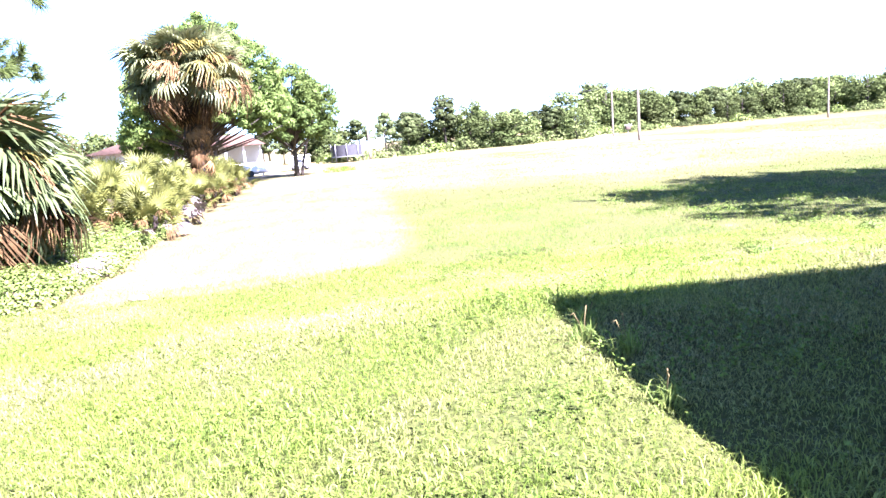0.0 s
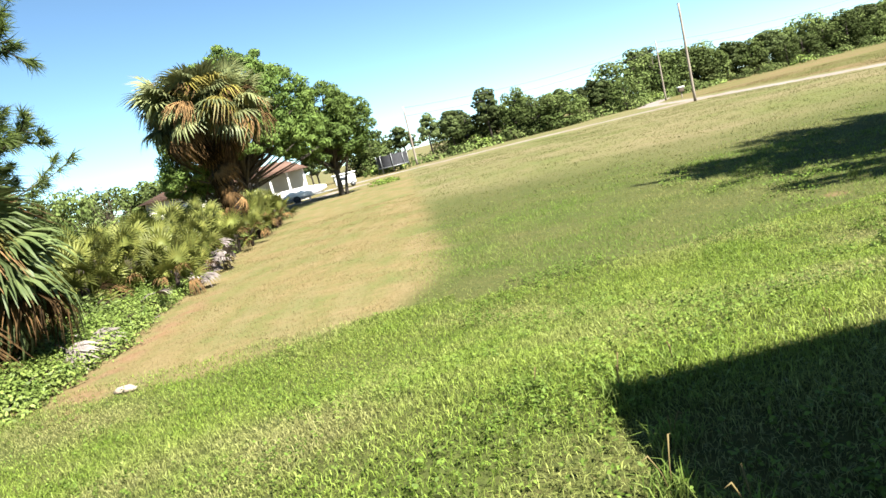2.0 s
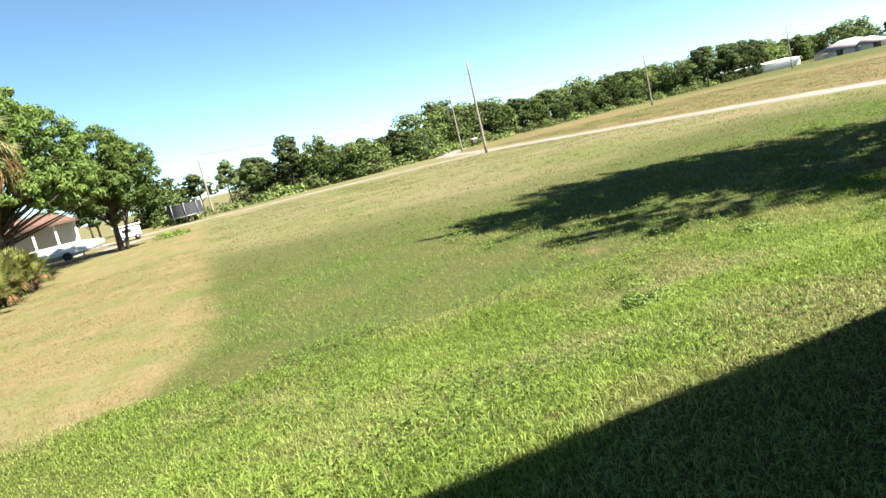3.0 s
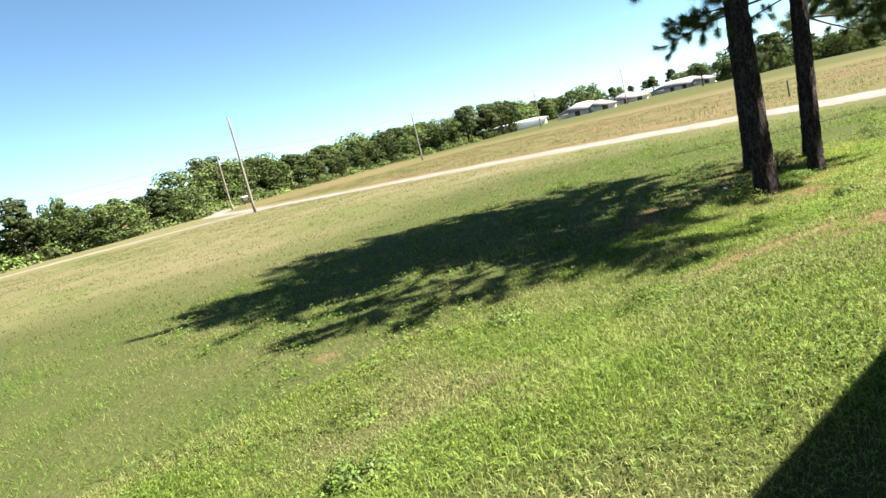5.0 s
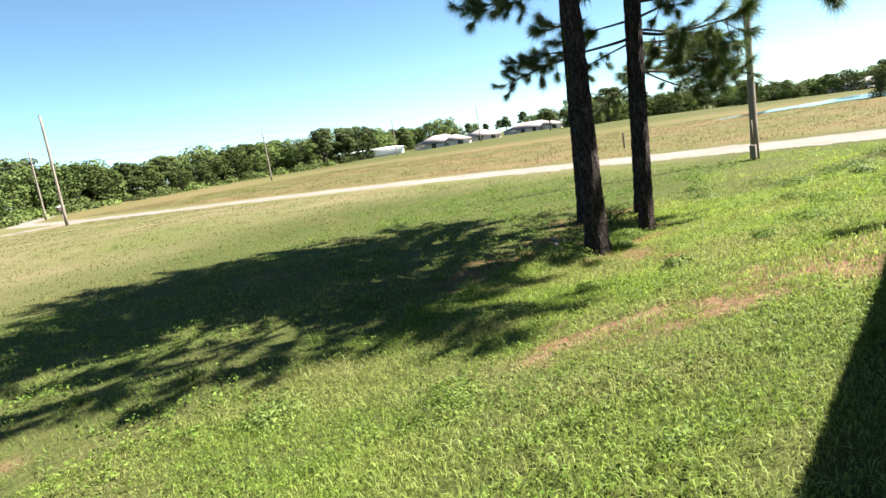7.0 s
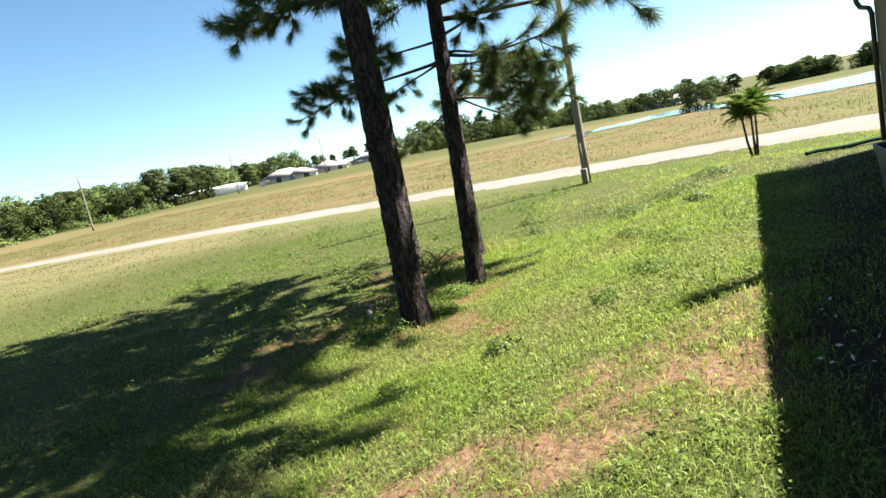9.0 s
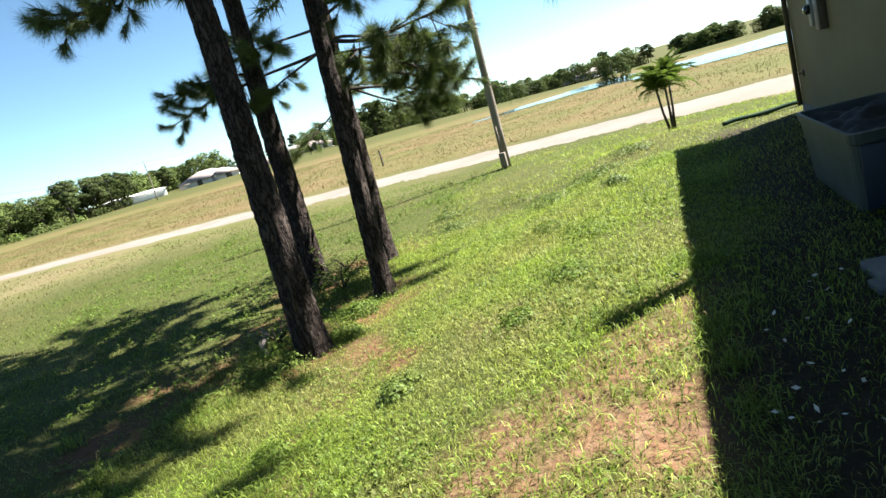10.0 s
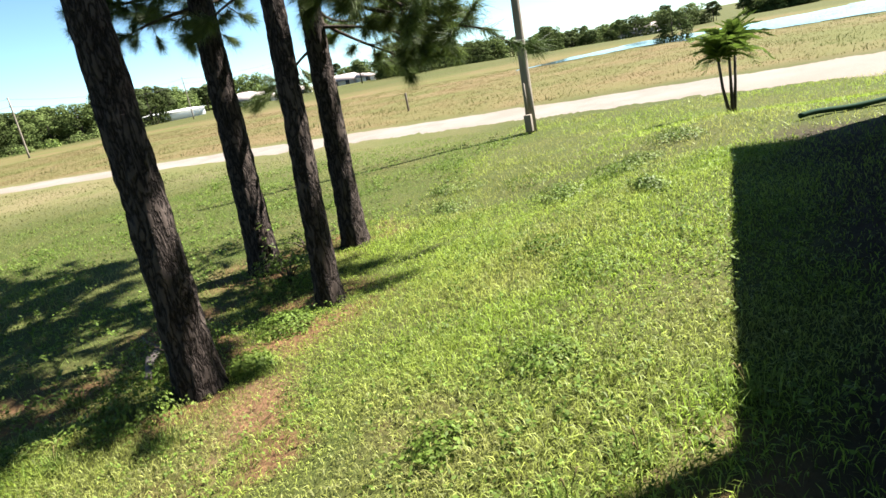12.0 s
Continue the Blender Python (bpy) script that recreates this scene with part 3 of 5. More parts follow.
tub()
hx = np.linspace(0, 1, 30)
hose = thing("garden_hose", "green garden hose that lies across the grass by the corner", "hose")
build("hose_body", *tube(np.stack([17.0 + 0.6 * hx, -0.7 - 1.3 * hx + 0.05 * np.sin(hx * 7), height(17.0 + 0.6 * hx, -0.7 - 1.3 * hx) + 0.05 + 0.01 * np.sin(hx * 11)], 1), [0.032] * 30, 8), "hose", hose)


# ---- poles and wires ----
def pole(x, y, h, r=0.11, lean=(0, 0), boxed=False, arm=False, label="weathered wooden utility pole on the grass by the road"):
    p = thing("utility_pole", label, "utility pole", pose(x, y, float(height(x, y)) - 0.05), group="utility poles along the road")
    k = np.linspace(0, 1, 9)
    build("shaft", *tube(np.stack([lean[0] * k, lean[1] * k, h * k], 1), r * (1 - 0.35 * k), 14, 0.02), "pole", p, smooth=True)
    build("cap", *tube([(lean[0], lean[1], h), (lean[0], lean[1], h + 0.03)], [r * 0.7, r * 0.5], 12), "grey", p, "grey metal cap")
    if boxed:
        build("meter_box", *box(-0.24, -0.10, -0.07, 0.08, 0.08, 0.44, 0.01), "pole", p, "brown metal box at the foot")
        build("conduit", *tube([(-0.16, 0, 0.5), (-0.13, 0, 1.1)], [0.02, 0.016], 8), "pole", p)
    if arm:
        build("crossarm", *box(-0.9, 0.9, -0.05, 0.05, h - 0.5, h - 0.38, 0.01), "pole", p)
        for q in (-0.8, 0.8):
            build("insulator", *tube([(q, 0, h - 0.38), (q, 0, h - 0.22)], [0.04, 0.03], 8), "grey", p)
    else:
        for q in (0.06, 0.9):
            build("insulator", *tube([(lean[0], lean[1] + r, h - q), (lean[0], lean[1] + r + 0.12, h - q)], [0.04, 0.03], 8), "grey", p)
    return Vector((x + lean[0], y + lean[1], float(height(x, y)) + h - 0.2))


pA = pole(22.2, 47.6, 7.5)
pB = pole(30.8, 74.2, 7.0)
pC = pole(0.35, 62.5, 5.9)
pD = pole(56.9, 70.3, 6.6)
pE = pole(22.42, 4.0, 8.5, 0.105, (0.5, 0.0), boxed=True, label="grey wooden utility pole with a brown box at its foot")
pF = pole(97, 84, 7)
pG = pole(118, 79, 7.5)


def wire(a, b, sag):
    k = np.linspace(0, 1, 20)
    A, B = np.array(a), np.array(b)
    P = A + (B - A) * k[:, None]
    P[:, 2] -= sag * 4 * k * (1 - k)
    w = thing("overhead_wire", "thin black overhead wire between poles", "wire", group="overhead wires")
    build("strand", *tube(P, [0.014] * 20, 5), "wire", w)


for a, b, s in ((pC, pB, 0.7), (pB, pD, 0.7), (pD, pF, 0.9), (pF, pG, 0.5)):
    wire(a, b, s)
    wire(a - Vector((0, 0, 0.8)), b - Vector((0, 0, 0.8)), s)


# ---- pines ----
def needle_tufts(centres, ways, length, count, width=0.0045, spread=0.75):
    c = np.repeat(np.asarray(centres, dtype=float), count, axis=0)
    w = np.repeat(np.asarray(ways, dtype=float), count, axis=0)
    n = len(c)
    w /= np.linalg.norm(w, axis=1)[:, None] + 1e-9
    back = rng.uniform(0, 0.20, n)[:, None]
    d = w * rng.uniform(0.3, 1.1, n)[:, None] + rng.normal(size=(n, 3)) * spread * 0.55
    d[:, 2] -= 0.22
    d /= np.linalg.norm(d, axis=1)[:, None]
    base = c - w * back
    tip = base + d * (length * rng.uniform(0.65, 1.05, n))[:, None] - np.array([0, 0, 1]) * (rng.uniform(0, 0.05, n))[:, None]
    s = np.cross(d, rng.normal(size=(n, 3)))
    s *= width / (np.linalg.norm(s, axis=1)[:, None] + 1e-9)
    return np.stack([base - s, base + s, tip], 1).reshape(-1, 3), np.arange(3 * n).reshape(-1, 3)


def branch_meshes(seed, length, tufts, needles, droop=0.0, width=0.0045, nlen=0.24, spread=0.75, twig=0.010, foliage="needle"):
    """The wood and the needles of a pine limb that grows along +x."""
    r = np.random.default_rng(seed)
    k = np.linspace(0, 1, 10)
    main = np.stack([length * k, 0.18 * length * np.sin(k * 3 + r.uniform(0, 6)) * k, (0.25 - droop) * length * k ** 1.6 * r.uniform(0.5, 1.2)], 1)
    wood = [tube(main, 0.035 * (1 - 0.8 * k) * (length / 2.5) ** 0.7 + 0.004, 7)]
    cs, ws = [main[-1]], [main[-1] - main[-2]]
    for _ in range(tufts):
        f = r.uniform(0.35, 0.97)
        p = np.array([np.interp(f, k, main[:, i]) for i in range(3)])
        side = np.array([r.uniform(0.2, 0.9), r.choice([-1, 1]) * r.uniform(0.3, 1), r.uniform(-0.35, 0.6) - droop])
        side *= length * r.uniform(0.12, 0.38) / np.linalg.norm(side)
        q = p + side
        bend = p + side * 0.5 + np.array([0, 0, -0.05])
        up = q + np.array([0.02, 0, 0.08])
        wood.append(tube([p, bend, q, up], [twig, twig * 0.8, twig * 0.6, twig * 0.3], 5))
        cs += [up, q, (q + bend) / 2]
        ws += [up - bend, q - bend, side]
    V, F = join(wood)
    wm = build("limb_wood", V, F, "twig")
    nm = build("limb_needles", *needle_tufts(cs, ws, nlen, needles, width, spread), foliage)
    a, b = wm.data, nm.data
    bpy.data.objects.remove(wm)
    bpy.data.objects.remove(nm)
    return a, b


PINE_LIMBS = [branch_meshes(s, 2.6, 13, 130, droop=d, nlen=0.34, spread=0.62, width=0.0034) for s, d in ((1, 0.0), (2, 0.15), (3, 0.05), (4, 0.3), (5, 0.1))]
CROWN_LIMBS = [branch_meshes(s, 2.6, 15, 34, droop=d, width=0.013, nlen=0.32, spread=0.8) for s, d in ((21, 0.0), (22, 0.15), (23, 0.05))]
HANG_LIMBS = [branch_meshes(s, 2.4, 16, 100, droop=d, width=0.0042, nlen=0.30, spread=0.62) for s, d in ((25, 0.42), (26, 0.5), (27, 0.35))]


def bark_trunk(path, r0, r1, detail=28, ring=110):
    P = np.array(path, dtype=float)
    s = np.linspace(0, len(P) - 1, ring)
    Q = np.stack([np.interp(s, range(len(P)), P[:, i]) for i in range(3)], 1)
    for _ in range(20):
        Q[1:-1] = (Q[:-2] + Q[2:]) / 2
    k = np.linspace(0, 1, ring)
    rad = r0 + (r1 - r0) * k + r0 * 0.35 * np.exp(-k * 45)
    V, F = tube(Q, rad, detail)
    n = ring * detail
    ringi, side = np.divmod(np.arange(n), detail)
    a = side / detail * 2 * np.pi
    z = Q[ringi, 2]
    plate = np.abs(np.sin(a * 4.5 + 1.3 * np.sin(z * 5) + 0.6 * np.sin(z * 17))) ** 0.5 * np.abs(np.sin(z * 9 + 2 * np.sin(a * 3) + 1.1 * np.sin(a * 5))) ** 0.35
    amp = 0.24 * rad[ringi] * (plate - 0.6) + rng.normal(0, 0.012, n) * rad[ringi]
    d = V[:n] - Q[ringi]
    d /= np.linalg.norm(d, axis=1)[:, None]
    V[:n] += d * amp[:, None]
    return V, F


def pine(x, y, top, r0, lean, crown, limbs, label, low=(), bank=None, scale=1.0, dome=False, hang=()):
    bank, lows = bank or CROWN_LIMBS, bank or PINE_LIMBS
    z0 = float(height(x, y)) - 0.06
    t = thing("pine_tree", label, "tree", pose(x, y, z0), group="pine trees")
    path = [(0, 0, 0), (lean[0] * 0.3, lean[1] * 0.3, top * 0.3), (lean[0] * 0.7, lean[1] * 0.7, top * 0.65), (lean[0], lean[1], top)]
    build("trunk", *bark_trunk(path, r0, 0.05), "bark", t, "grey-brown trunk with thick plated bark", smooth=True)

    def at(z):
        f = z / top
        return Vector((np.interp(f, (0, 0.3, 0.65, 1), (0, lean[0] * 0.3, lean[0] * 0.7, lean[0])),
                       np.interp(f, (0, 0.3, 0.65, 1), (0, lean[1] * 0.3, lean[1] * 0.7, lean[1])), z))

    def limb(z, az, tilt, size, i, bank=bank):
        wm, nm = bank[i % len(bank)]
        m = Matrix.Translation(at(z)) @ pose(0, 0, 0, 0, 0, az) @ pose(0, 0, 0, random.uniform(-20, 20), -tilt, 0) @ Matrix.Scale(size, 4)
        b = shared("limb", wm, t, m)
        shared("needles", nm, b)

    for i in range(limbs):
        f = i / max(1, limbs - 1)
        z = crown + (top - crown) * f
        if dome:
            limb(z, i * 137.5 + random.uniform(-25, 25), -8 + 75 * f, scale * (1.05 - 0.35 * f) * random.uniform(0.85, 1.1), i)
            continue
        limb(z, i * 137.5 + random.uniform(-25, 25), 5 + 45 * f + random.uniform(-12, 12), scale * (1.22 - 0.6 * f) * random.uniform(0.75, 1.15), i)
    for i, (z, az, tilt, size) in enumerate(low):
        limb(z, az, tilt, size, i + 1, lows)
    for i, (z, az, tilt, size) in enumerate(hang):
        limb(z, az, tilt, size, i, HANG_LIMBS)
    return t


random.seed(5)
pine(11.57, 3.60, 9.5, 0.155, (0.2, 0.0), 5.5, 38, "tall pine with dark plated bark and weeds round its foot",
     low=((3.75, 108, -8, 0.6), (4.9, 170, 5, 1.0), (4.2, 243, 2, 1.3), (4.3, 265, 6, 1.4), (4.6, 225, 4, 1.1), (5.2, 278, 2, 1.1), (5.6, 250, 5, 1.2), (5.9, 290, 8, 1.2)), hang=((3.7, 112, 2, 0.42),))
pine(14.17, 5.0, 9.8, 0.165, (0.4, 0.0), 5.2, 46, "tall pine with plated bark and a pale leafy sprig",
     low=((3.0, 120, -12, 0.5), (3.6, 30, 0, 0.8), (4.2, 200, 0, 0.7)), hang=((3.1, 150, 2, 0.5),))
pine(13.2, 3.52, 9.0, 0.115, (0.5, -0.25), 5.3, 38, "slender pine with dark bark beside the larger pines",
     low=((3.3, 235, 0, 0.55), (3.7, 275, 5, 0.9), (3.0, 60, -8, 0.5), (5.6, 275, 4, 1.3), (6.3, 288, 5, 1.4), (6.6, 262, 5, 1.3), (7.2, 275, 8, 1.3)))
pine(14.98, 4.26, 9.3, 0.15, (0.2, -0.3), 4.6, 46, "tall pine with low drooping limbs at the edge of the shade",
     low=((3.1, 330, -14, 0.7), (2.9, 10, -14, 0.7), (3.8, 275, -4, 1.1), (3.0, 262, -30, 0.8), (3.3, 245, -22, 0.85), (2.7, 275, -36, 0.55), (3.2, 95, -12, 0.75), (3.5, 150, -8, 0.6)),
     hang=((2.9, 250, -8, 0.75), (3.3, 242, -2, 0.7), (3.1, 228, -4, 0.7), (2.6, 268, -10, 0.62), (2.4, 75, -8, 0.5)))
pine(-12.2, 12.8, 8.2, 0.2, (0.2, 0), 2.6, 84, "bushy pine with long needles behind the fan palm", low=((5.9, 15, 5, 1.25), (6.4, -10, 8, 1.3)), bank=CROWN_LIMBS, scale=0.95)


def dome_pine(x, y, trunks, lobes, label):
    """A dense broad pine: leaning stems, and a crown of many puffs of long needles on rounded lobes (dx, dy, z, radius, height)."""
    z0 = float(height(x, y)) - 0.1
    t = thing("pine_tree", label, "tree", pose(x, y, z0), group="pine trees")
    wood = []
    for dx, dy, lx, ly, h, r0 in trunks:
        k = np.linspace(0, 1, 9)
        wood.append(tube(np.stack([dx + lx * k ** 1.4, dy + ly * k ** 1.4, h * k], 1), r0 * (1 - 0.7 * k), 10, 0.06))
    C, N = [], []
    for lx, ly, lz, lr, lh in lobes:
        count = max(8, int(9 * lr * lr + 5 * lr * lh))
        for i in range(count):
            f = (i + 0.5) / count
            zc = 1 - 1.75 * f
            a = i * 2.4 + rng.uniform(-0.3, 0.3)
            q = math.sqrt(max(0.0, 1 - zc * zc))
            k = rng.uniform(0.78, 1.03)
            p = np.array([lx + lr * k * q * math.cos(a), ly + lr * k * q * math.sin(a), lz + lh * k * zc])
            w = rng.uniform(0.34, 0.58)
            if i % 3 == 0:
                wood.append(tube([(0, 0, max(0.8, p[2] * 0.55)), (p[0] * 0.6, p[1] * 0.6, p[2] * 0.8), tuple(p)], [0.07, 0.04, 0.012], 5))
            n = 190
            d = rng.normal(size=(n, 3))
            d[:, 2] += 0.25
            d /= np.linalg.norm(d, axis=1)[:, None]
            C.append(p + d * [w, w, w * 0.72] * (rng.uniform(0.5, 1.05, n))[:, None])
            N.append(d + rng.normal(0, 0.35, (n, 3)))
    C, N = np.concatenate(C), np.concatenate(N)
    build("trunk", *join(wood), "trunkfar", t, "grey-brown stems and limbs")
    build("crown", *cards(C, N, rng.uniform(0.08, 0.15, len(C)), 0.34), "leafpine", t, "puffy crown of long yellow-green needles")


dome_pine(-9.3, 33.2, ((0, 0, 0.6, 0, 7.0, 0.20), (0.1, 0, 1.6, 0.2, 5.4, 0.14), (-0.1, 0, -1.6, 0, 4.4, 0.12)),
          ((0.6, 0, 6.7, 2.5, 2.4), (2.7, 0.3, 5.5, 1.9, 2.1), (-1.7, 0, 5.3, 2.0, 1.9), (0.6, 0, 4.4, 2.9, 1.6), (-2.9, 0.2, 3.5, 1.3, 1.1), (3.5, 0, 3.8, 1.4, 1.3)),
          "broad dense pine with a rounded crown behind the cabbage palm")
dome_pine(-4.9, 37.0, ((0, 0, 0.2, 0, 5.0, 0.18), (0.3, 0, 1.2, 0.1, 3.8, 0.11)),
          ((0.1, 0, 5.0, 1.8, 1.7), (1.4, 0, 4.1, 1.5, 1.6), (-1.4, 0.2, 4.2, 1.5, 1.6), (0.2, 0, 3.3, 2.1, 1.3)),
          "broad low pine with a rounded crown beside the driveway")
dome_pine(-13.2, 36.0, ((0, 0, 0.2, 0, 3.0, 0.13),), ((0, 0, 2.9, 1.4, 1.0), (1.2, 0, 2.4, 1.0, 0.8)), "low pine at the edge of the neighbour's yard")


# ---- palms ----
def fan_leaf(seed, n=26, R=0.75, petiole=0.7, droop=0.5, material="palmgreen", spread=260, slim=0.042):
    """A fan-shaped frond that grows along +x; its segments droop at the tips."""
    r = np.random.default_rng(seed)
    V, F = [], []
    hub = np.array([petiole, 0, 0.0])
    st = tube([(0, 0, 0), (petiole * 0.5, 0, 0.04), (petiole, 0, 0)], [0.016, 0.011, 0.008], 5)
    parts = [st]
    for i in range(n):
        a = radians(-spread / 2 + spread * i / (n - 1) + r.uniform(-2, 2))
        L = R * (1 - 0.25 * abs(i / (n - 1) - 0.5) * 2) * r.uniform(0.88, 1.05)
        d = np.array([math.cos(a), math.sin(a), 0.0])
        s = np.array([-math.sin(a), math.cos(a), 0.0])
        lift = 0.10 * math.cos(a)
        w = R * slim
        k = np.array([0.0, 0.35, 0.7, 1.0])
        dr = droop * r.uniform(0.6, 1.3)
        mid = hub + d * (L * k * (1 - 0.25 * dr * k ** 2))[:, None]
        mid[:, 2] += L * (lift * k - dr * k ** 2.6)
        ws = w * np.array([0.0, 1.0, 0.75, 0.06])
        tri = []
        v = np.concatenate([mid - s * ws[:, None], mid + s * ws[:, None], mid + np.array([0, 0, -0.018 * R]) * np.array([0, 1, 1, 0])[:, None]])
        for j in range(3):
            for p, q in ((0, 8), (8, 4)):
                tri += [(p + j, q + j, q + j + 1), (p + j, q + j + 1, p + j + 1)]
        parts.append((v, np.array(tri)))
    V, F = join(parts)
    V[len(st[0]) - 1] = hub
    _, first, back = np.unique(np.round(V, 5), axis=0, return_index=True, return_inverse=True)
    V, F = V[first], back.reshape(-1)[F]
    F = F[(F[:, 0] != F[:, 1]) & (F[:, 1] != F[:, 2]) & (F[:, 0] != F[:, 2])]
    ob = build("fan_leaf", V, F, material)
    me = ob.data
    bpy.data.objects.remove(ob)
    return me


LEAF_GREEN = [fan_leaf(s, n=26, droop=d, slim=0.042, spread=230, material="palmolive") for s, d in ((1, 0.30), (2, 0.45), (3, 0.65))]
LEAF_DROOP = [fan_leaf(s, n=24, R=0.80, petiole=0.75, droop=d, spread=235, slim=0.046, material="palmdark") for s, d in ((31, 0.5), (32, 0.7), (33, 0.95))]
LEAF_YELLOW = [fan_leaf(4, n=26, droop=0.9, slim=0.032, spread=220, material="palmyellow")]
LEAF_DEAD = [fan_leaf(s, n=20, droop=d, material="palmdead", spread=130, slim=0.022) for s, d in ((5, 0.9), (6, 1.2))]
LEAF_GREY = [fan_leaf(7, n=16, R=0.55, droop=0.5, material="palmgrey", spread=110, petiole=0.3, slim=0.05)]
LEAF_SAW = [fan_leaf(s, n=18, R=0.55, petiole=0.55, droop=d, material="saw", spread=230) for s, d in ((8, 0.08), (9, 0.2), (10, 0.35))]


def frond(me, parent, z, az, tilt, size, off=0.1, label=""):
    m = pose(0, 0, z, 0, 0, az) @ pose(off, 0, 0, random.uniform(-25, 25), -tilt, 0) @ Matrix.Scale(size, 4)
    return shared("frond", me, parent, m, label)


def cabbage_palm(x, y, trunk, r, size, greens, yellows, deads, label, lean=(0, 0), leaves=None, wild=14, off=0.1, skirt=0):
    leaves = leaves or LEAF_GREEN
    t = thing("fan_palm", label, "palm", pose(x, y, float(height(x, y)) - 0.05))
    k = np.linspace(0, 1, 40)
    P = np.stack([lean[0] * k, lean[1] * k, trunk * k], 1)
    V, F = tube(P, r * (1 + 0.25 * np.abs(np.sin(k * trunk * 9)) + 0.5 * smooth01((k - 0.55) / 0.45)), 16, 0.12)
    build("trunk", V, F, "palmtrunk", t, "dark fibrous trunk wrapped in old leaf stubs")
    total = greens + yellows + deads
    for i in range(total):
        f = (i + random.random()) / total
        tilt = math.degrees(math.asin(1 - 1.93 * f)) + random.gauss(0, 0.6 * wild)
        dead_odds = deads / total * (0.45 + smooth01((30 - tilt) / 90) * 1.0)
        az, far = i * 137.5 + random.uniform(-30, 30), off * random.uniform(0.1, 1.3)
        k = size * random.uniform(0.72, 1.05)
        if random.random() < dead_odds:
            frond(LEAF_DEAD[i % 2], t, trunk - 0.5 * random.random(), az, tilt - 10, k * 1.05, far, "dead brown hanging frond")
        elif tilt < 45 and random.random() < yellows / total * 1.9:
            frond(LEAF_YELLOW[0], t, trunk, az, tilt, k, far, "yellowing drooping frond")
        else:
            frond(leaves[i % 3], t, trunk + random.uniform(-0.3, 0.2) * size, az, tilt, k, far)
    for i in range(skirt):
        frond(LEAF_DEAD[i % 2], t, trunk - random.uniform(0.4, 0.62 * trunk), i * 137.5, random.uniform(-80, -50), size * random.uniform(0.55, 0.85), 0.2, "dead brown hanging frond")
    return t


random.seed(11)
cabbage_palm(-7.0, 20.4, 4.9, 0.25, 1.36, 100, 36, 104, "tall cabbage palm with a shaggy skirt of dead brown fronds", off=0.75, wild=30, skirt=34)
cabbage_palm(-6.75, 5.7, 1.85, 0.25, 1.05, 40, 8, 64, "short fan palm with long drooping fronds and dead brown ones below", leaves=LEAF_DROOP, skirt=10)
cabbage_palm(-8.1, 7.2, 2.5, 0.25, 1.1, 44, 4, 40, "fan palm with dark green drooping fronds behind a shorter one", leaves=LEAF_DROOP)


def palmetto(x, y, size, n, tall=0.9):
    t = thing("saw_palmetto", "yellow-green saw palmetto shrub with stiff fan leaves in the thicket", "shrub", pose(x, y, float(height(x, y))), group="saw palmettos")
    k = np.linspace(0, 1, 6)
    build("stem", *tube(np.stack([0.1 * k, 0 * k, tall * k], 1), [0.05] * 6, 8, 0.2), "palmtrunk", t)
    for i in range(n):
        frond(LEAF_SAW[i % 3], t, random.uniform(0.12, tall), i * 137.5 + random.uniform(-20, 20), random.uniform(25, 80), size * random.uniform(0.8, 1.15), 0.05)
    for i in range(3):
        frond(LEAF_DEAD[i % 2], t, 0.45, random.uniform(0, 360), random.uniform(-20, 50), size * random.uniform(0.5, 0.7), 0.05, "dead brown frond")


random.seed(21)
for i in range(110):
    f = random.random() ** 0.85
    yy = 7.5 + 19 * f
    edge = -6.0 - 0.35 * math.sin(yy * 0.5)
    xx = edge - random.uniform(0.2, 1.0) ** 1.3 * (5.0 if i % 2 else 2.0)
    palmetto(xx, yy, random.uniform(0.65, 0.95), 13, 0.45 + 0.85 * min(1.0, (edge - xx) / 1.8))
for hx0, hy0, spread0, count0, lift0 in ((-6.4, 14.4, 0.45, 12, 0.55), (-6.25, 12.2, 0.4, 8, 0.35), (-6.7, 16.4, 0.4, 6, 0.5), (-6.5, 6.6, 0.45, 9, 0.4), (-6.9, 5.6, 0.4, 7, 0.35), (-6.3, 9.6, 0.3, 4, 0.35), (-7.6, 4.9, 0.4, 4, 0.35)):
    for i in range(count0):
        x, y = hx0 + random.uniform(-1, 1) * spread0, hy0 + random.uniform(-1, 1) * spread0
        t = thing("dead_frond", "bleached dead palm frond that lies in the undergrowth", "palm frond", pose(x, y, float(height(x, y)) + lift0 * random.uniform(0.5, 1.2)), group="dead fronds")
        shared("blade", LEAF_GREY[0], t, pose(0, 0, 0, random.uniform(-50, 50), random.uniform(-10, 60), random.uniform(-120, 120)) @ Matrix.Scale(random.uniform(0.7, 1.05), 4))


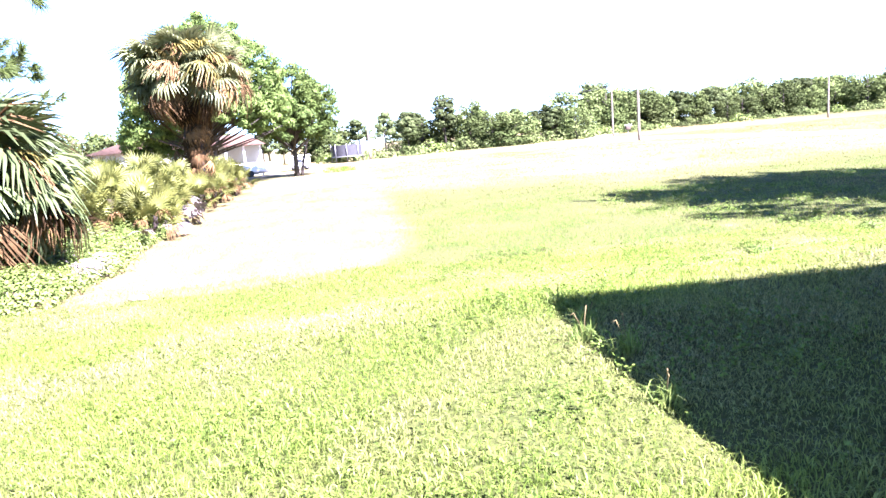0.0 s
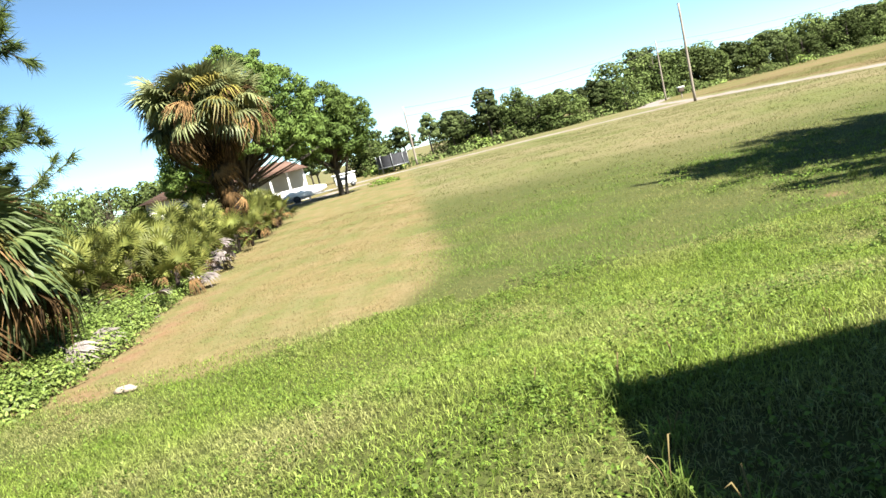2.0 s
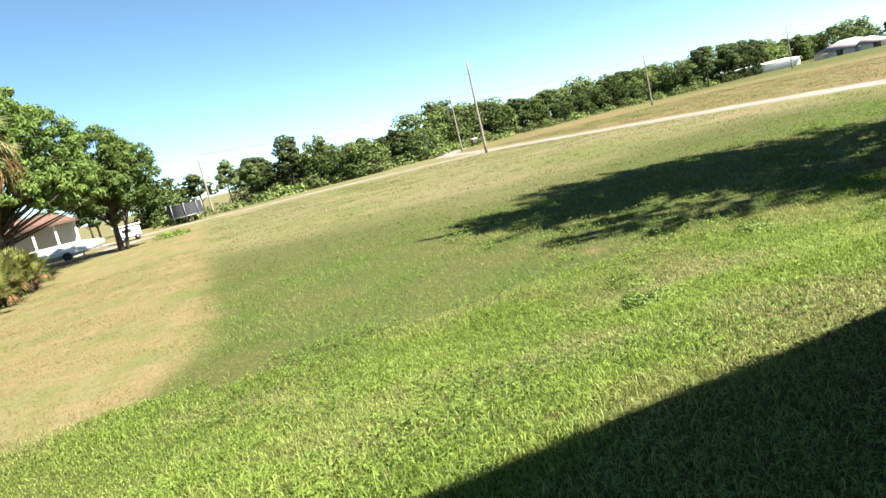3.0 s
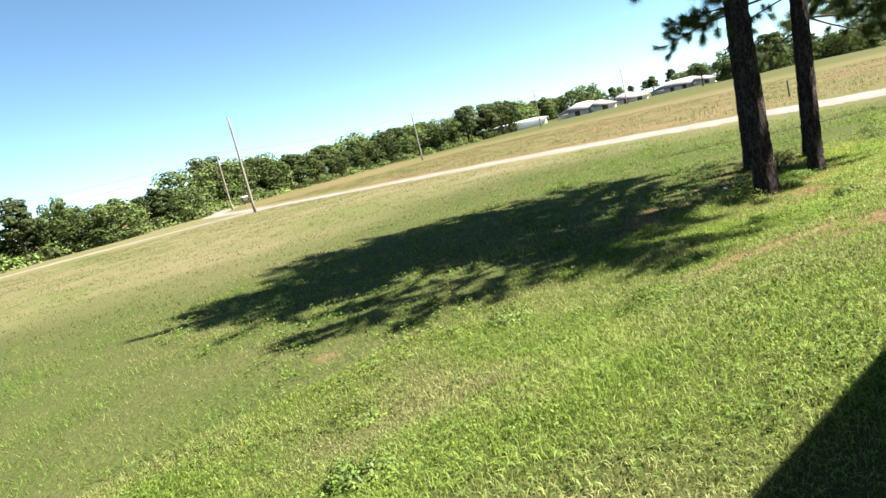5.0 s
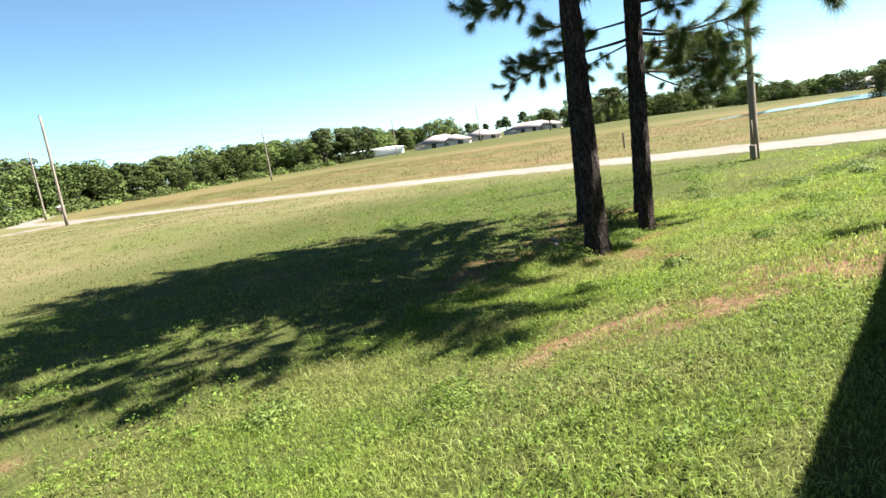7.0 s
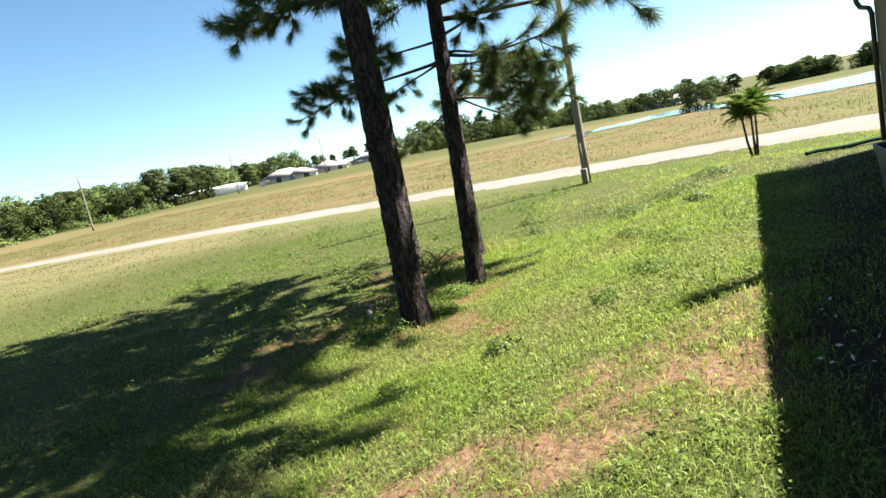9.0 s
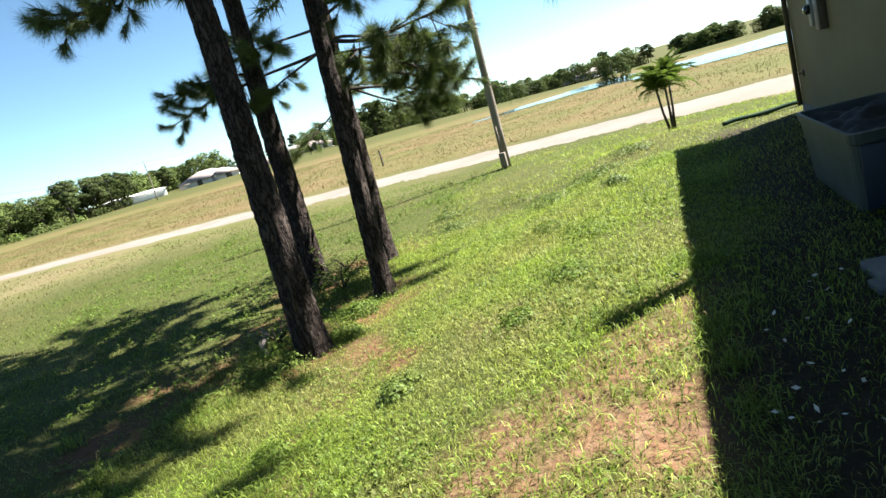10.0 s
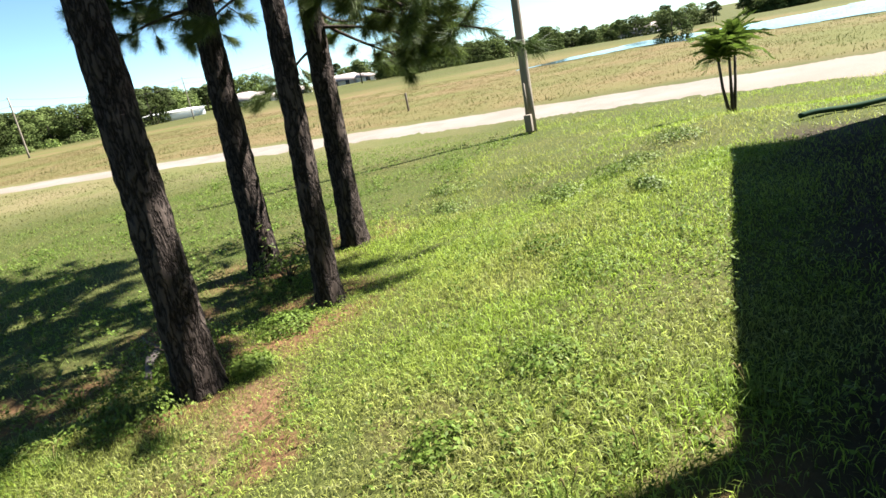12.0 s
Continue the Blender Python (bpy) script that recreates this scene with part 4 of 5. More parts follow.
def leafy(name, label, spots, material, leaf, n, category="shrub", group=""):
    """A low mass of leaves on thin stems, over several overlapping mounds (x, y, radius, height)."""
    x0, y0 = spots[0][0], spots[0][1]
    z0 = float(height(x0, y0))
    t = thing(name, label, category, pose(x0, y0, z0), group=group)
    C, N, stems = [], [], []
    for x, y, r, h in spots:
        d = rng.normal(size=(n, 3))
        d[:, 2] = np.abs(d[:, 2])
        d /= np.linalg.norm(d, axis=1)[:, None]
        q = d * (rng.uniform(0.55, 1.05, n) ** 0.7)[:, None]
        q[:, :2] *= (1 + 0.2 * wave(q[:, 0] * 4, q[:, 1] * 4 + x))[:, None]
        C.append(np.stack([x - x0 + q[:, 0] * r, y - y0 + q[:, 1] * r, q[:, 2] * h + 0.02], 1))
        N.append(d + rng.normal(0, 0.5, (n, 3)) + [0, 0, 0.5])
        for _ in range(7 if h > 0.2 else 0):
            a = rng.uniform(0, 6.28)
            e = rng.uniform(0.3, 0.9)
            stems.append(tube([(x - x0, y - y0, 0), (x - x0 + r * e * 0.5 * math.cos(a), y - y0 + r * e * 0.5 * math.sin(a), h * 0.6),
                               (x - x0 + r * e * math.cos(a), y - y0 + r * e * math.sin(a), h * 0.8)], [0.012, 0.008, 0.004], 4))
    C, N = np.concatenate(C), np.concatenate(N)
    build("foliage", *cards(C, N, rng.uniform(0.6, 1.2, len(C)) * leaf, 0.55), material, t)
    if stems:
        build("stem", *join(stems), "twig", t, kind="stuff", label="thin brown stems")


for k in range(12):
    y = 4.6 + 0.75 * k
    xe = -5.6 - 0.07 * k
    leafy("vine_mound", "bright green vine mound at the edge of the mown grass",
          [(xe - rng.uniform(0, 0.4), y, 0.6, 0.40), (xe - 1.0, y + 0.3, 0.7, 0.6), (xe - 0.5, y + 0.4, 0.5, rng.uniform(0.3, 0.6))], "vine", 0.032, 1500, group="vine mounds")
for k in range(8):
    xx = -6.6 - 0.7 * k
    leafy("vine_mound", "low leafy vine mound below the fan palms", [(xx, 4.6 + 0.2 * math.sin(k), 0.6, 0.42), (xx, 5.3, 0.6, rng.uniform(0.4, 0.65))], "vine", 0.032, 1400, group="vine mounds")
for k in range(16):
    y = 9 + 1.25 * k
    leafy("thicket_shrub", "dense leafy shrub in the palmetto thicket",
          [(-7.6 + rng.uniform(-.5, .5), y, 0.9, 0.75), (-9.0 - rng.uniform(0, 1), y, 1.2, 1.45), (-11 - rng.uniform(0, 1.5), y + 0.3, 1.5, 1.8)], "vine" if k % 3 else "leafdark", 0.07, 800, group="thicket shrubs")
leafy("silvery_sapling", "thin silvery-leaved sapling above the palmetto thicket", [(-12.9, 24.2, 0.7, 3.4), (-12.5, 24.3, 0.9, 2.9), (-13.4, 24.1, 0.8, 2.7)], "palmolive", 0.07, 260, "tree")
leafy("grass_clump", "green clump of tall unmown weeds beside the drive", [(-2.6, 38.6, 0.8, 0.35), (-1.9, 38.9, 0.6, 0.3)], "weed", 0.08, 260, "weed")
for k in range(9):
    y = 8.5 + 1.7 * k
    leafy("dry_bramble", "brown dried bramble among the palmettos", [(-6.9 - rng.uniform(0, 0.8), y, 0.5, rng.uniform(0.5, 0.9))], "palmdead", 0.035, 520, group="dried brambles")
leafy("pine_foot_weeds", "low green weeds round the feet of the pines", [(11.2, 3.9, 0.4, 0.2), (12.0, 4.3, 0.5, 0.25), (13.8, 4.4, 0.5, 0.3), (12.6, 3.6, 0.3, 0.12), (14.9, 4.9, 0.5, 0.25), (11.9, 3.4, 0.2, 0.12)], "weed", 0.017, 1100)
leafy("trunk_ivy", "pale leafy sprig that clings to a pine trunk", [(14.12, 4.88, 0.15, 0.35), (14.1, 4.87, 0.1, 0.7)], "vine", 0.035, 60)


def feather_palm(x, y):
    t = thing("young_palm", "young feathery palm with three thin trunks by the road", "palm", pose(x, y, float(height(x, y))))
    r = np.random.default_rng(3)
    k = np.linspace(0, 1, 8)
    parts = []
    L = 0.75
    mid = np.stack([L * k, 0 * k, L * (0.75 * k - 0.95 * k ** 2.2)], 1)
    parts.append(tube(mid, 0.010 * (1 - 0.7 * k), 5))
    for f in np.linspace(0.15, 1, 18):
        p = np.array([np.interp(f, k, mid[:, i]) for i in range(3)])
        for sgn in (-1, 1):
            d = np.array([0.55, sgn * 0.8, -0.25 - 0.3 * r.random()])
            d *= 0.30 * (1.1 - 0.55 * f) / np.linalg.norm(d)
            w = np.array([0.014, 0, 0.004])
            v = np.array([p - w, p + w, p + d * 0.6 + w, p + d * 0.6 - w, p + d])
            parts.append((v, np.array([(0, 1, 2), (0, 2, 3), (3, 2, 4)])))
    ob = build("feather_leaf", *join(parts), "weed")
    me = ob.data
    bpy.data.objects.remove(ob)
    for lx, ly, h in ((0, 0, 1.12), (-0.08, 0.13, 0.9), (0.05, -0.07, 1.02)):
        build("trunk", *tube([(lx * 0.4, ly * 0.4, 0), (lx, ly, h * 0.5), (lx * 1.3, ly * 1.3, h)], [0.034, 0.024, 0.022], 10, 0.05), "trunkfar", t, "thin ringed grey trunk")
        for i in range(22):
            m = pose(lx * 1.3, ly * 1.3, h - 0.02, 0, 0, i * 137.5) @ pose(0, 0, 0, 0, -random.uniform(-15, 88), 0) @ Matrix.Scale(random.uniform(0.6, 0.85), 4)
            shared("frond", me, t, m)


feather_palm(20.8, 0.0)


# ---- distant trees ----
def tree_parts(seed, kind):
    """A tree one metre high: clumps of leaves round a centre, on limbs that reach into them."""
    r = np.random.default_rng(seed)
    clumps = []
    if kind == "pine":
        n = 13
        for i in range(n):
            z = 0.50 + 0.46 * i / (n - 1)
            reach = (0.20 * (1.12 - z) / 0.6 + 0.02) * r.uniform(0.5, 1.3)
            a = i * 2.4 + r.uniform(-0.5, 0.5)
            w = r.uniform(0.085, 0.13)
            clumps.append((reach * math.cos(a), reach * math.sin(a), z, w, w * 0.62))
    else:
        n = 17
        for i in range(n):
            f = i / (n - 1)
            z = 0.30 + 0.58 * f
            ring = 0.33 * math.sqrt(max(0.05, 1 - ((z - 0.48) / 0.46) ** 2)) * r.uniform(0.75, 1.15)
            a = i * 2.4 + r.uniform(-0.4, 0.4)
            w = r.uniform(0.13, 0.20)
            clumps.append((ring * math.cos(a), ring * math.sin(a), z, w, w * 0.75))
        for i in range(6):
            a = i * 1.05
            clumps.append((0.33 * math.cos(a), 0.33 * math.sin(a), 0.14, 0.17, 0.15))
    C, N = [], []
    m = 130
    for x, y, z, w, h in clumps:
        d = r.normal(size=(m, 3))
        d /= np.linalg.norm(d, axis=1)[:, None]
        C.append(np.array([x, y, z]) + d * np.array([w, w, h]) * (r.uniform(0.70, 1.05, m))[:, None])
        N.append(d + r.normal(0, 0.28, (m, 3)) + [0, 0, 0.15])
    C, N = np.concatenate(C), np.concatenate(N)
    crown = build("crown", *cards(C, N, r.uniform(0.017, 0.032, len(C)), 0.8), "leaffar" if kind == "pine" else "leafdark")
    wood = [tube([(0, 0, 0), (0.01, 0, 0.4), (0, 0.01, 0.9)], [0.022, 0.016, 0.004], 7)]
    for x, y, z, w, h in clumps[::2]:
        wood.append(tube([(0, 0, max(0.12, z - 0.2)), (x * 0.6, y * 0.6, z - 0.06), (x, y, z)], [0.009, 0.006, 0.003], 5))
    trunk = build("trunk", *join(wood), "trunkfar")
    a, b = crown.data, trunk.data
    bpy.data.objects.remove(crown)
    bpy.data.objects.remove(trunk)
    return a, b


KINDS = {"pine": [tree_parts(s, "pine") for s in (1, 2, 3, 7)], "oak": [tree_parts(s, "oak") for s in (4, 5, 6, 8, 9)]}


def far_tree(x, y, h, kind, spread=1.0):
    names = {"pine": ("pine_tree", "distant slender pine in the wood's edge"), "oak": ("oak_tree", "distant dense dark green oak in the wood's edge")}
    t = thing(names[kind][0], names[kind][1], "tree", pose(x, y, float(height(x, y)) - 0.1), group="distant " + kind + " trees")
    a, b = random.choice(KINDS[kind])
    m = pose(0, 0, 0, 0, 0, random.uniform(0, 360)) @ Matrix.Diagonal((h * spread, h * spread, h, 1))
    shared("crown", a, t, m)
    shared("trunk", b, t, m)


def tree_line(pts, n, h0, h1, depth, pines=0.4, wide=1.0):
    P = np.array(pts, dtype=float)
    s = np.concatenate([[0], np.cumsum(np.hypot(*np.diff(P, axis=0).T))])
    for i in range(n):
        q = s[-1] * (i + random.random()) / n
        x, y = np.interp(q, s, P[:, 0]), np.interp(q, s, P[:, 1])
        k = random.random() ** 1.5
        if abs(x - 0.5) < 2.2 and y < 74:
            k += 0.7
        far_tree(x + random.uniform(-1, 1) + k * depth * 0.5, y + k * depth, random.uniform(h0, h1) * (1 + 0.25 * k), "pine" if random.random() < pines else "oak", random.uniform(1.0, 1.5) * wide)


random.seed(31)
tree_line([(-14, 66), (-4, 71), (8, 74), (20, 79), (30, 88)], 46, 2.1, 4.5, 9, 0.6)
tree_line([(31, 88), (45, 100), (60, 104), (90, 116), (112, 112)], 76, 3.3, 7.0, 12, 0.45)
tree_line([(90, 100), (118, 112), (150, 138), (200, 160)], 34, 5.5, 8.0, 14, 0.4)
tree_line([(200, 150), (230, 120), (260, 80), (270, 40)], 40, 5.0, 7.0, 18, 0.4)
tree_line([(122, 54), (160, 46), (205, 28), (235, -8)], 80, 2.4, 6.6, 24, 0.45, 1.2)

tree_line([(235, -10), (225, -50), (205, -95)], 66, 2.6, 6.0, 20, 0.45, 1.3)
tree_line([(-34, 30), (-26, 40), (-20, 50), (-14, 58)], 16, 2.8, 3.8, 4, 0.2)
for x, y, h, kind, sp in ((9.5, 72, 6.3, "pine", 1.1), (13, 73, 5.8, "oak", 0.8), (17, 70, 4.2, "oak", 1.6), (14.5, 69, 4.0, "oak", 1.5), (-18.5, 33, 4.2, "oak", 0.7),
                          (57, 3.4, 2.2, "oak", 1.25), (100, 22, 3.4, "oak", 1.2), (26, 74, 4.0, "oak", 1.2), (131, 14.5, 4.2, "oak", 1.4), (134, 11, 4.6, "oak", 1.3), (138, 8, 3.8, "oak", 1.4)):
    far_tree(x, y, h, kind, sp)
for i in range(26):
    a = i / 25
    leafy("edge_shrub", "low sunlit shrub along the foot of the wood",
          [(x0 + 1.5 * math.sin(j * 5 + i), y0 + j * 0.5, random.uniform(1.2, 2.2), random.uniform(0.7, 1.5)) for j in range(2)
           for x0, y0 in ((np.interp(a, (0, .3, .6, 1), (-2, 20, 45, 105)), np.interp(a, (0, .3, .6, 1), (62, 72, 93, 105))),)],
          "vine" if i % 3 == 0 else "leafdark", 0.2, 170, group="shrubs along the wood")


# ---- distant buildings and yard things ----
def hip_house(x, y, rz, w, d, h, rh, wall, roof, label, windows=3, garage=False):
    t = thing("distant_house", label, "house", pose(x, y, float(height(x, y)) - (1.0 if x > 125 else 0.1), 0, 0, rz))
    build("wall", *box(-w / 2, w / 2, -d / 2, d / 2, 0, h, 0), wall, t)
    e, r = 0.5, d / 2 + 0.5
    V = [(-w / 2 - e, -d / 2 - e, h), (w / 2 + e, -d / 2 - e, h), (w / 2 + e, d / 2 + e, h), (-w / 2 - e, d / 2 + e, h), (-w / 2 - e + r, 0, h + rh), (w / 2 + e - r, 0, h + rh)]
    build("roof", V, [(0, 1, 5), (0, 5, 4), (2, 3, 4), (2, 4, 5), (3, 0, 4), (1, 2, 5), (3, 2, 1), (3, 1, 0)], roof, t)
    if garage or w > 14:
        wx, wy = w * 0.22, -d / 2 - 1.4
        build("wing_wall", *box(wx - 2.8, wx + 2.8, wy - 1.4, wy + 1.39, 0, h, 0), wall, t)
        k = [(wx - 3.2, wy - 1.8, h), (wx + 3.2, wy - 1.8, h), (wx + 3.2, wy + 3.5, h), (wx - 3.2, wy + 3.5, h), (wx, wy + 0.8, h + 1.4), (wx, wy + 3.5, h + 1.4)]
        build("wing_roof", k, [(0, 1, 4), (1, 2, 5), (1, 5, 4), (3, 0, 4), (3, 4, 5), (2, 3, 5), (3, 2, 1), (3, 1, 0)], roof, t)
        build("wing_window", *box(wx - 0.7, wx + 0.7, wy - 1.45, wy - 1.403, 0.9, 2.0, 0), "glass", t)
    for i in range(windows):
        q = -w / 2 + w * (i + 0.6) / (windows + 0.2)
        wdw = build("window", *box(q - 0.6, q + 0.6, -d / 2 - 0.05, -d / 2 - 0.003, 1.0, 2.1, 0), "glass", t)
        build("sill", *box(q - 0.68, q + 0.68, -d / 2 - 0.08, -d / 2 - 0.003, 0.92, 0.997, 0), "white", wdw)
        build("head_trim", *box(q - 0.68, q + 0.68, -d / 2 - 0.08, -d / 2 - 0.003, 2.103, 2.18, 0), "white", wdw)
    if garage:
        build("garage_door", *box(-w * 0.12, w * 0.02, -d / 2 - 0.06, -d / 2 - 0.003, 0, 2.2, 0), "white", t)


hip_house(133, 101.5, -30, 11, 8, 2.1, 1.9, "farwall", "farroof", "distant cream house with a pale hip roof across the field", 3, True)
hip_house(149, 100, -34, 8, 7, 2.0, 1.8, "farwall", "farroof", "distant cream house beside another with a pale roof", 2)
hip_house(176, 100, -34, 15, 9, 2.1, 1.8, "farwall", "farroof", "distant low cream house with a wide pale roof", 4)
hip_house(121, 113, -38, 14, 5, 1.8, 0.4, "white", "white", "distant long low white shed with a flat roof", 0)
hip_house(-15.5, 50, 12, 10, 8, 2.5, 1.5, "farwall", "brownroof", "neighbour's pale house with a brown shingle roof behind the palms", 2)
hip_house(150, 14, -100, 10, 7, 2.4, 1.6, "white", "farroof", "small white house across the water", 2)
far_tree(156, 123, 7.5, "oak", 1.4)
far_tree(164, 124, 8.5, "oak", 1.3)
far_tree(192, 104, 7, "oak", 1.2)


def porch():
    t = thing("screened_porch", "white-framed porch with a brown roof beside the neighbour's house", "porch", pose(-9.6, 43.5, float(height(-9, 43)), 0, 0, 12))
    for x in (-1.7, -0.6, 0.6, 1.7):
        build("post", *box(x - 0.06, x + 0.06, -1.3, -1.18, 0, 2.2, 0.01), "white", t)
    build("back_wall", *box(-1.8, 1.8, 1.2, 1.35, 0, 2.3, 0.01), "farwall", t)
    for z in (0.4, 0.9):
        build("rail", *box(-1.7, 1.7, -1.27, -1.21, z, z + 0.07, 0.01), "white", t)
    build("roof", [(-2.1, -1.6, 2.2), (2.1, -1.6, 2.2), (2.1, 1.6, 2.2), (-2.1, 1.6, 2.2), (-0.8, 0, 3.0), (0.8, 0, 3.0)],
          [(0, 1, 5), (0, 5, 4), (2, 3, 4), (2, 4, 5), (3, 0, 4), (1, 2, 5), (3, 2, 1), (3, 1, 0)], "brownroof", t)


porch()


def yard_things():
    t = thing("trampoline", "small round trampoline with a black safety net on the grass", "trampoline", pose(-1.9, 60, float(height(-1.9, 60))))
    a = np.linspace(0, 2 * np.pi, 25)
    build("frame", *tube(np.stack([1.45 * np.cos(a), 1.45 * np.sin(a), 0 * a + 0.55], 1), [0.05] * 25, 6), "grey", t)
    build("mat", *tube([(0, 0, 0.53), (0, 0, 0.56)], [1.38, 1.38], 24), "blacknet", t)
    for i in range(8):
        b = i * math.pi / 4
        x, y = 1.5 * math.cos(b), 1.5 * math.sin(b)
        build("post", *tube([(x, y, 0), (x, y, 1.75)], [0.035, 0.035], 6), "grey", t)
    V = np.concatenate([np.stack([1.42 * np.cos(a), 1.42 * np.sin(a), 0 * a + z], 1) for z in (0.55, 1.65)])
    i = np.arange(24)
    build("net", V, np.stack([i, i + 1, i + 26, i + 25], 1), "blacknet", t, "black safety net")
    c = thing("camper_trailer", "small white camper trailer parked on the drive", "trailer", pose(-5.6, 48.5, float(height(-5.6, 48)), 0, 0, 8))
    build("body", *box(-0.8, 0.8, -0.6, 0.6, 0.25, 1.05, 0.08), "white", c)
    build("roof", *box(-0.95, 0.9, -0.7, 0.7, 1.053, 1.13, 0.03), "white", c)
    build("window", *box(-0.4, 0.2, -0.63, -0.603, 0.62, 0.85, 0.01), "glass", c)
    for q in (-0.5, 0.5):
        w = build("wheel", *tube([(q, -0.66, 0.2), (q, -0.5, 0.2)], [0.2, 0.2], 16), "blacknet", c)
        build("hub", *tube([(q, -0.69, 0.2), (q, -0.665, 0.2)], [0.09, 0.09], 10), "grey", w)
    b = thing("boat", "pale boat on a low trailer beside the drive", "boat", pose(-8.2, 42.2, float(height(-8, 42)), 0, 0, 20))
    k = np.linspace(0, 1, 12)
    build("hull", *tube(np.stack([-1.9 + 3.8 * k, 0 * k, 0.55 + 0.12 * k ** 3], 1), 0.42 * np.sin(np.pi * (0.18 + 0.8 * k)) ** 0.5, 12), "white", b)
    build("trailer_frame", *join([box(-1.9, 2.2, -0.45, -0.38, 0.28, 0.34, 0.01), box(-1.9, 2.2, 0.38, 0.45, 0.28, 0.34, 0.01)]), "grey", b)
    build("wheel", *tube([(-0.4, -0.62, 0.25), (-0.4, -0.5, 0.25)], [0.25, 0.25], 14), "blacknet", b)
    s = thing("mailbox", "small dark roadside box with a white top on a post", "mailbox", pose(29.2, 66, float(height(29, 66))))
    build("post", *box(-0.05, 0.05, -0.05, 0.05, 0, 0.8, 0.01), "pole", s)
    build("box_body", *box(-0.28, 0.28, -0.22, 0.22, 0.7, 1.15, 0.04), "trimdark", s)
    build("lid", *box(-0.33, 0.33, -0.26, 0.26, 1.153, 1.26, 0.03), "white", s)
    ribbon("driveway", [(-4.5, 46), (-8, 41), (-14, 39)], [2.6, 2.2, 2.2], "road", "pale driveway by the neighbour's house", 0.03)


yard_things()
st = thing("pale_stone", "flat pale stone in the grass by the mown strip", "stone", pose(-4.4, 4.35, float(height(-4.4, 4.35)) + 0.01))
build("stone_body", *tube([(-0.13, 0, 0.02), (-0.07, 0.0, 0.035), (0.05, 0.01, 0.035), (0.13, 0, 0.02)], [0.02, 0.05, 0.045, 0.02], 9, 0.15), "dirtclod", st)


# ---- grass ----
def grass(name, material, n, region, h, w, lean, label, keep, tris=3, hvar=0.5):
    x, y = scatter(n, *region)
    k = keep(x, y) > rng.uniform(0, 1, n)
    x, y = x[k], y[k]
    hh = h * (1 + hvar * wave(x, y, 1.1)) * rng.uniform(0.5, 1.35, len(x))
    build(name, *blades(on_ground(x, y) - [0, 0, 0.006], hh, w * rng.uniform(0.6, 1.4, len(x)), lean, tris), material, kind="stuff", label=label)


def lawn_keep(x, y):
    house = (x > 1.55) & (x < 16.95) & (y < -1.72)
    return np.where(house, 0, (1 - 0.82 * dirt_mask(x, y)) * (1 - 0.8 * mown_mask(x, y)) * (1 - 0.6 * straw_mask(x, y)) * (1 - 0.75 * shade_soil_mask(x, y)) * (0.75 + 0.35 * wave(x, y, 2.3)))


lab = "uneven green lawn grass"
grass("lawn_grass", "bladenear", 24000, (-0.5, 1.6, -4.2, -2.5), 0.065, 0.005, 1.3, lab, lawn_keep)
grass("lawn_grass", "bladenear", 560000, (-0.5, 12, -2.5, 4.6), 0.055, 0.0052, 1.4, lab, lambda x, y: lawn_keep(x, y) * (1 - 0.6 * smooth01((x - 7 + wave(x, y)) / 4)), 2)
grass("lawn_grass", "bladelight", 330000, (6, 16, -2.5, 4.6), 0.052, 0.0055, 1.5, "pale yellow-green lawn grass", lambda x, y: lawn_keep(x, y) * smooth01((x - 7 + wave(x, y)) / 4) * 0.95, 2)
grass("lawn_grass", "bladenear", 270000, (-6, -0.5, -4, 5), 0.055, 0.006, 1.3, lab, lawn_keep, 2)
grass("lawn_grass", "blade", 230000, (-1.0, 23.5, 4.6, 17), 0.062, 0.009, 1.2, lab, lambda x, y: lawn_keep(x, y) * 0.9 * (1 - smooth01((y - 9.5 - 1.5 * wave(x, y, 0.4)) / 7)), 1)
grass("lawn_grass", "bladelight", 70000, (16, 24, -8, 4.6), 0.06, 0.010, 1.2, lab, lawn_keep, 1)
grass("straw_stubble", "mown", 60000, (-0.5, 16, -1.5, 4.6), 0.035, 0.0035, 3.0, "pale dry stems among the lawn grass", lambda x, y: lawn_keep(x, y) * (0.25 + smooth01(0.3 + 0.9 * wave(x, y, 1.3, 3.0))), 1)
grass("mown_grass", "mown", 60000, (-6.3, -0.3, 4.0, 24), 0.035, 0.009, 1.0, "short dry mown grass", lambda x, y: mown_mask(x, y), 1)
grass("field_grass", "field", 75000, (-1, 24.3, 10, 47), 0.05, 0.026, 1.8, "longer olive field grass", lambda x, y: (1 - mown_mask(x, y)) * smooth01((y - 9.5) / 5), 1)
grass("dry_field_grass", "gold", 130000, (28.4, 60, -14, 62), 0.07, 0.024, 2.0, "tall dry golden grass beyond the road", lambda x, y: 0 * x + 1, 1)

grass("roadside_weeds", "field", 7000, (28.6, 38, -6, 60), 0.22, 0.03, 1.1, "taller pale weeds along the road", lambda x, y: smooth01(wave(x, y, 0.9) * 1.6 - 0.3), 1)
mp = thing("marker_post", "thin dark marker post in the dry grass beyond the road", "post", pose(33.5, 12.3, float(height(33.5, 12.3))))
build("stake", *box(-0.05, 0.05, -0.03, 0.03, 0, 0.75, 0.008), "trimdark", mp)


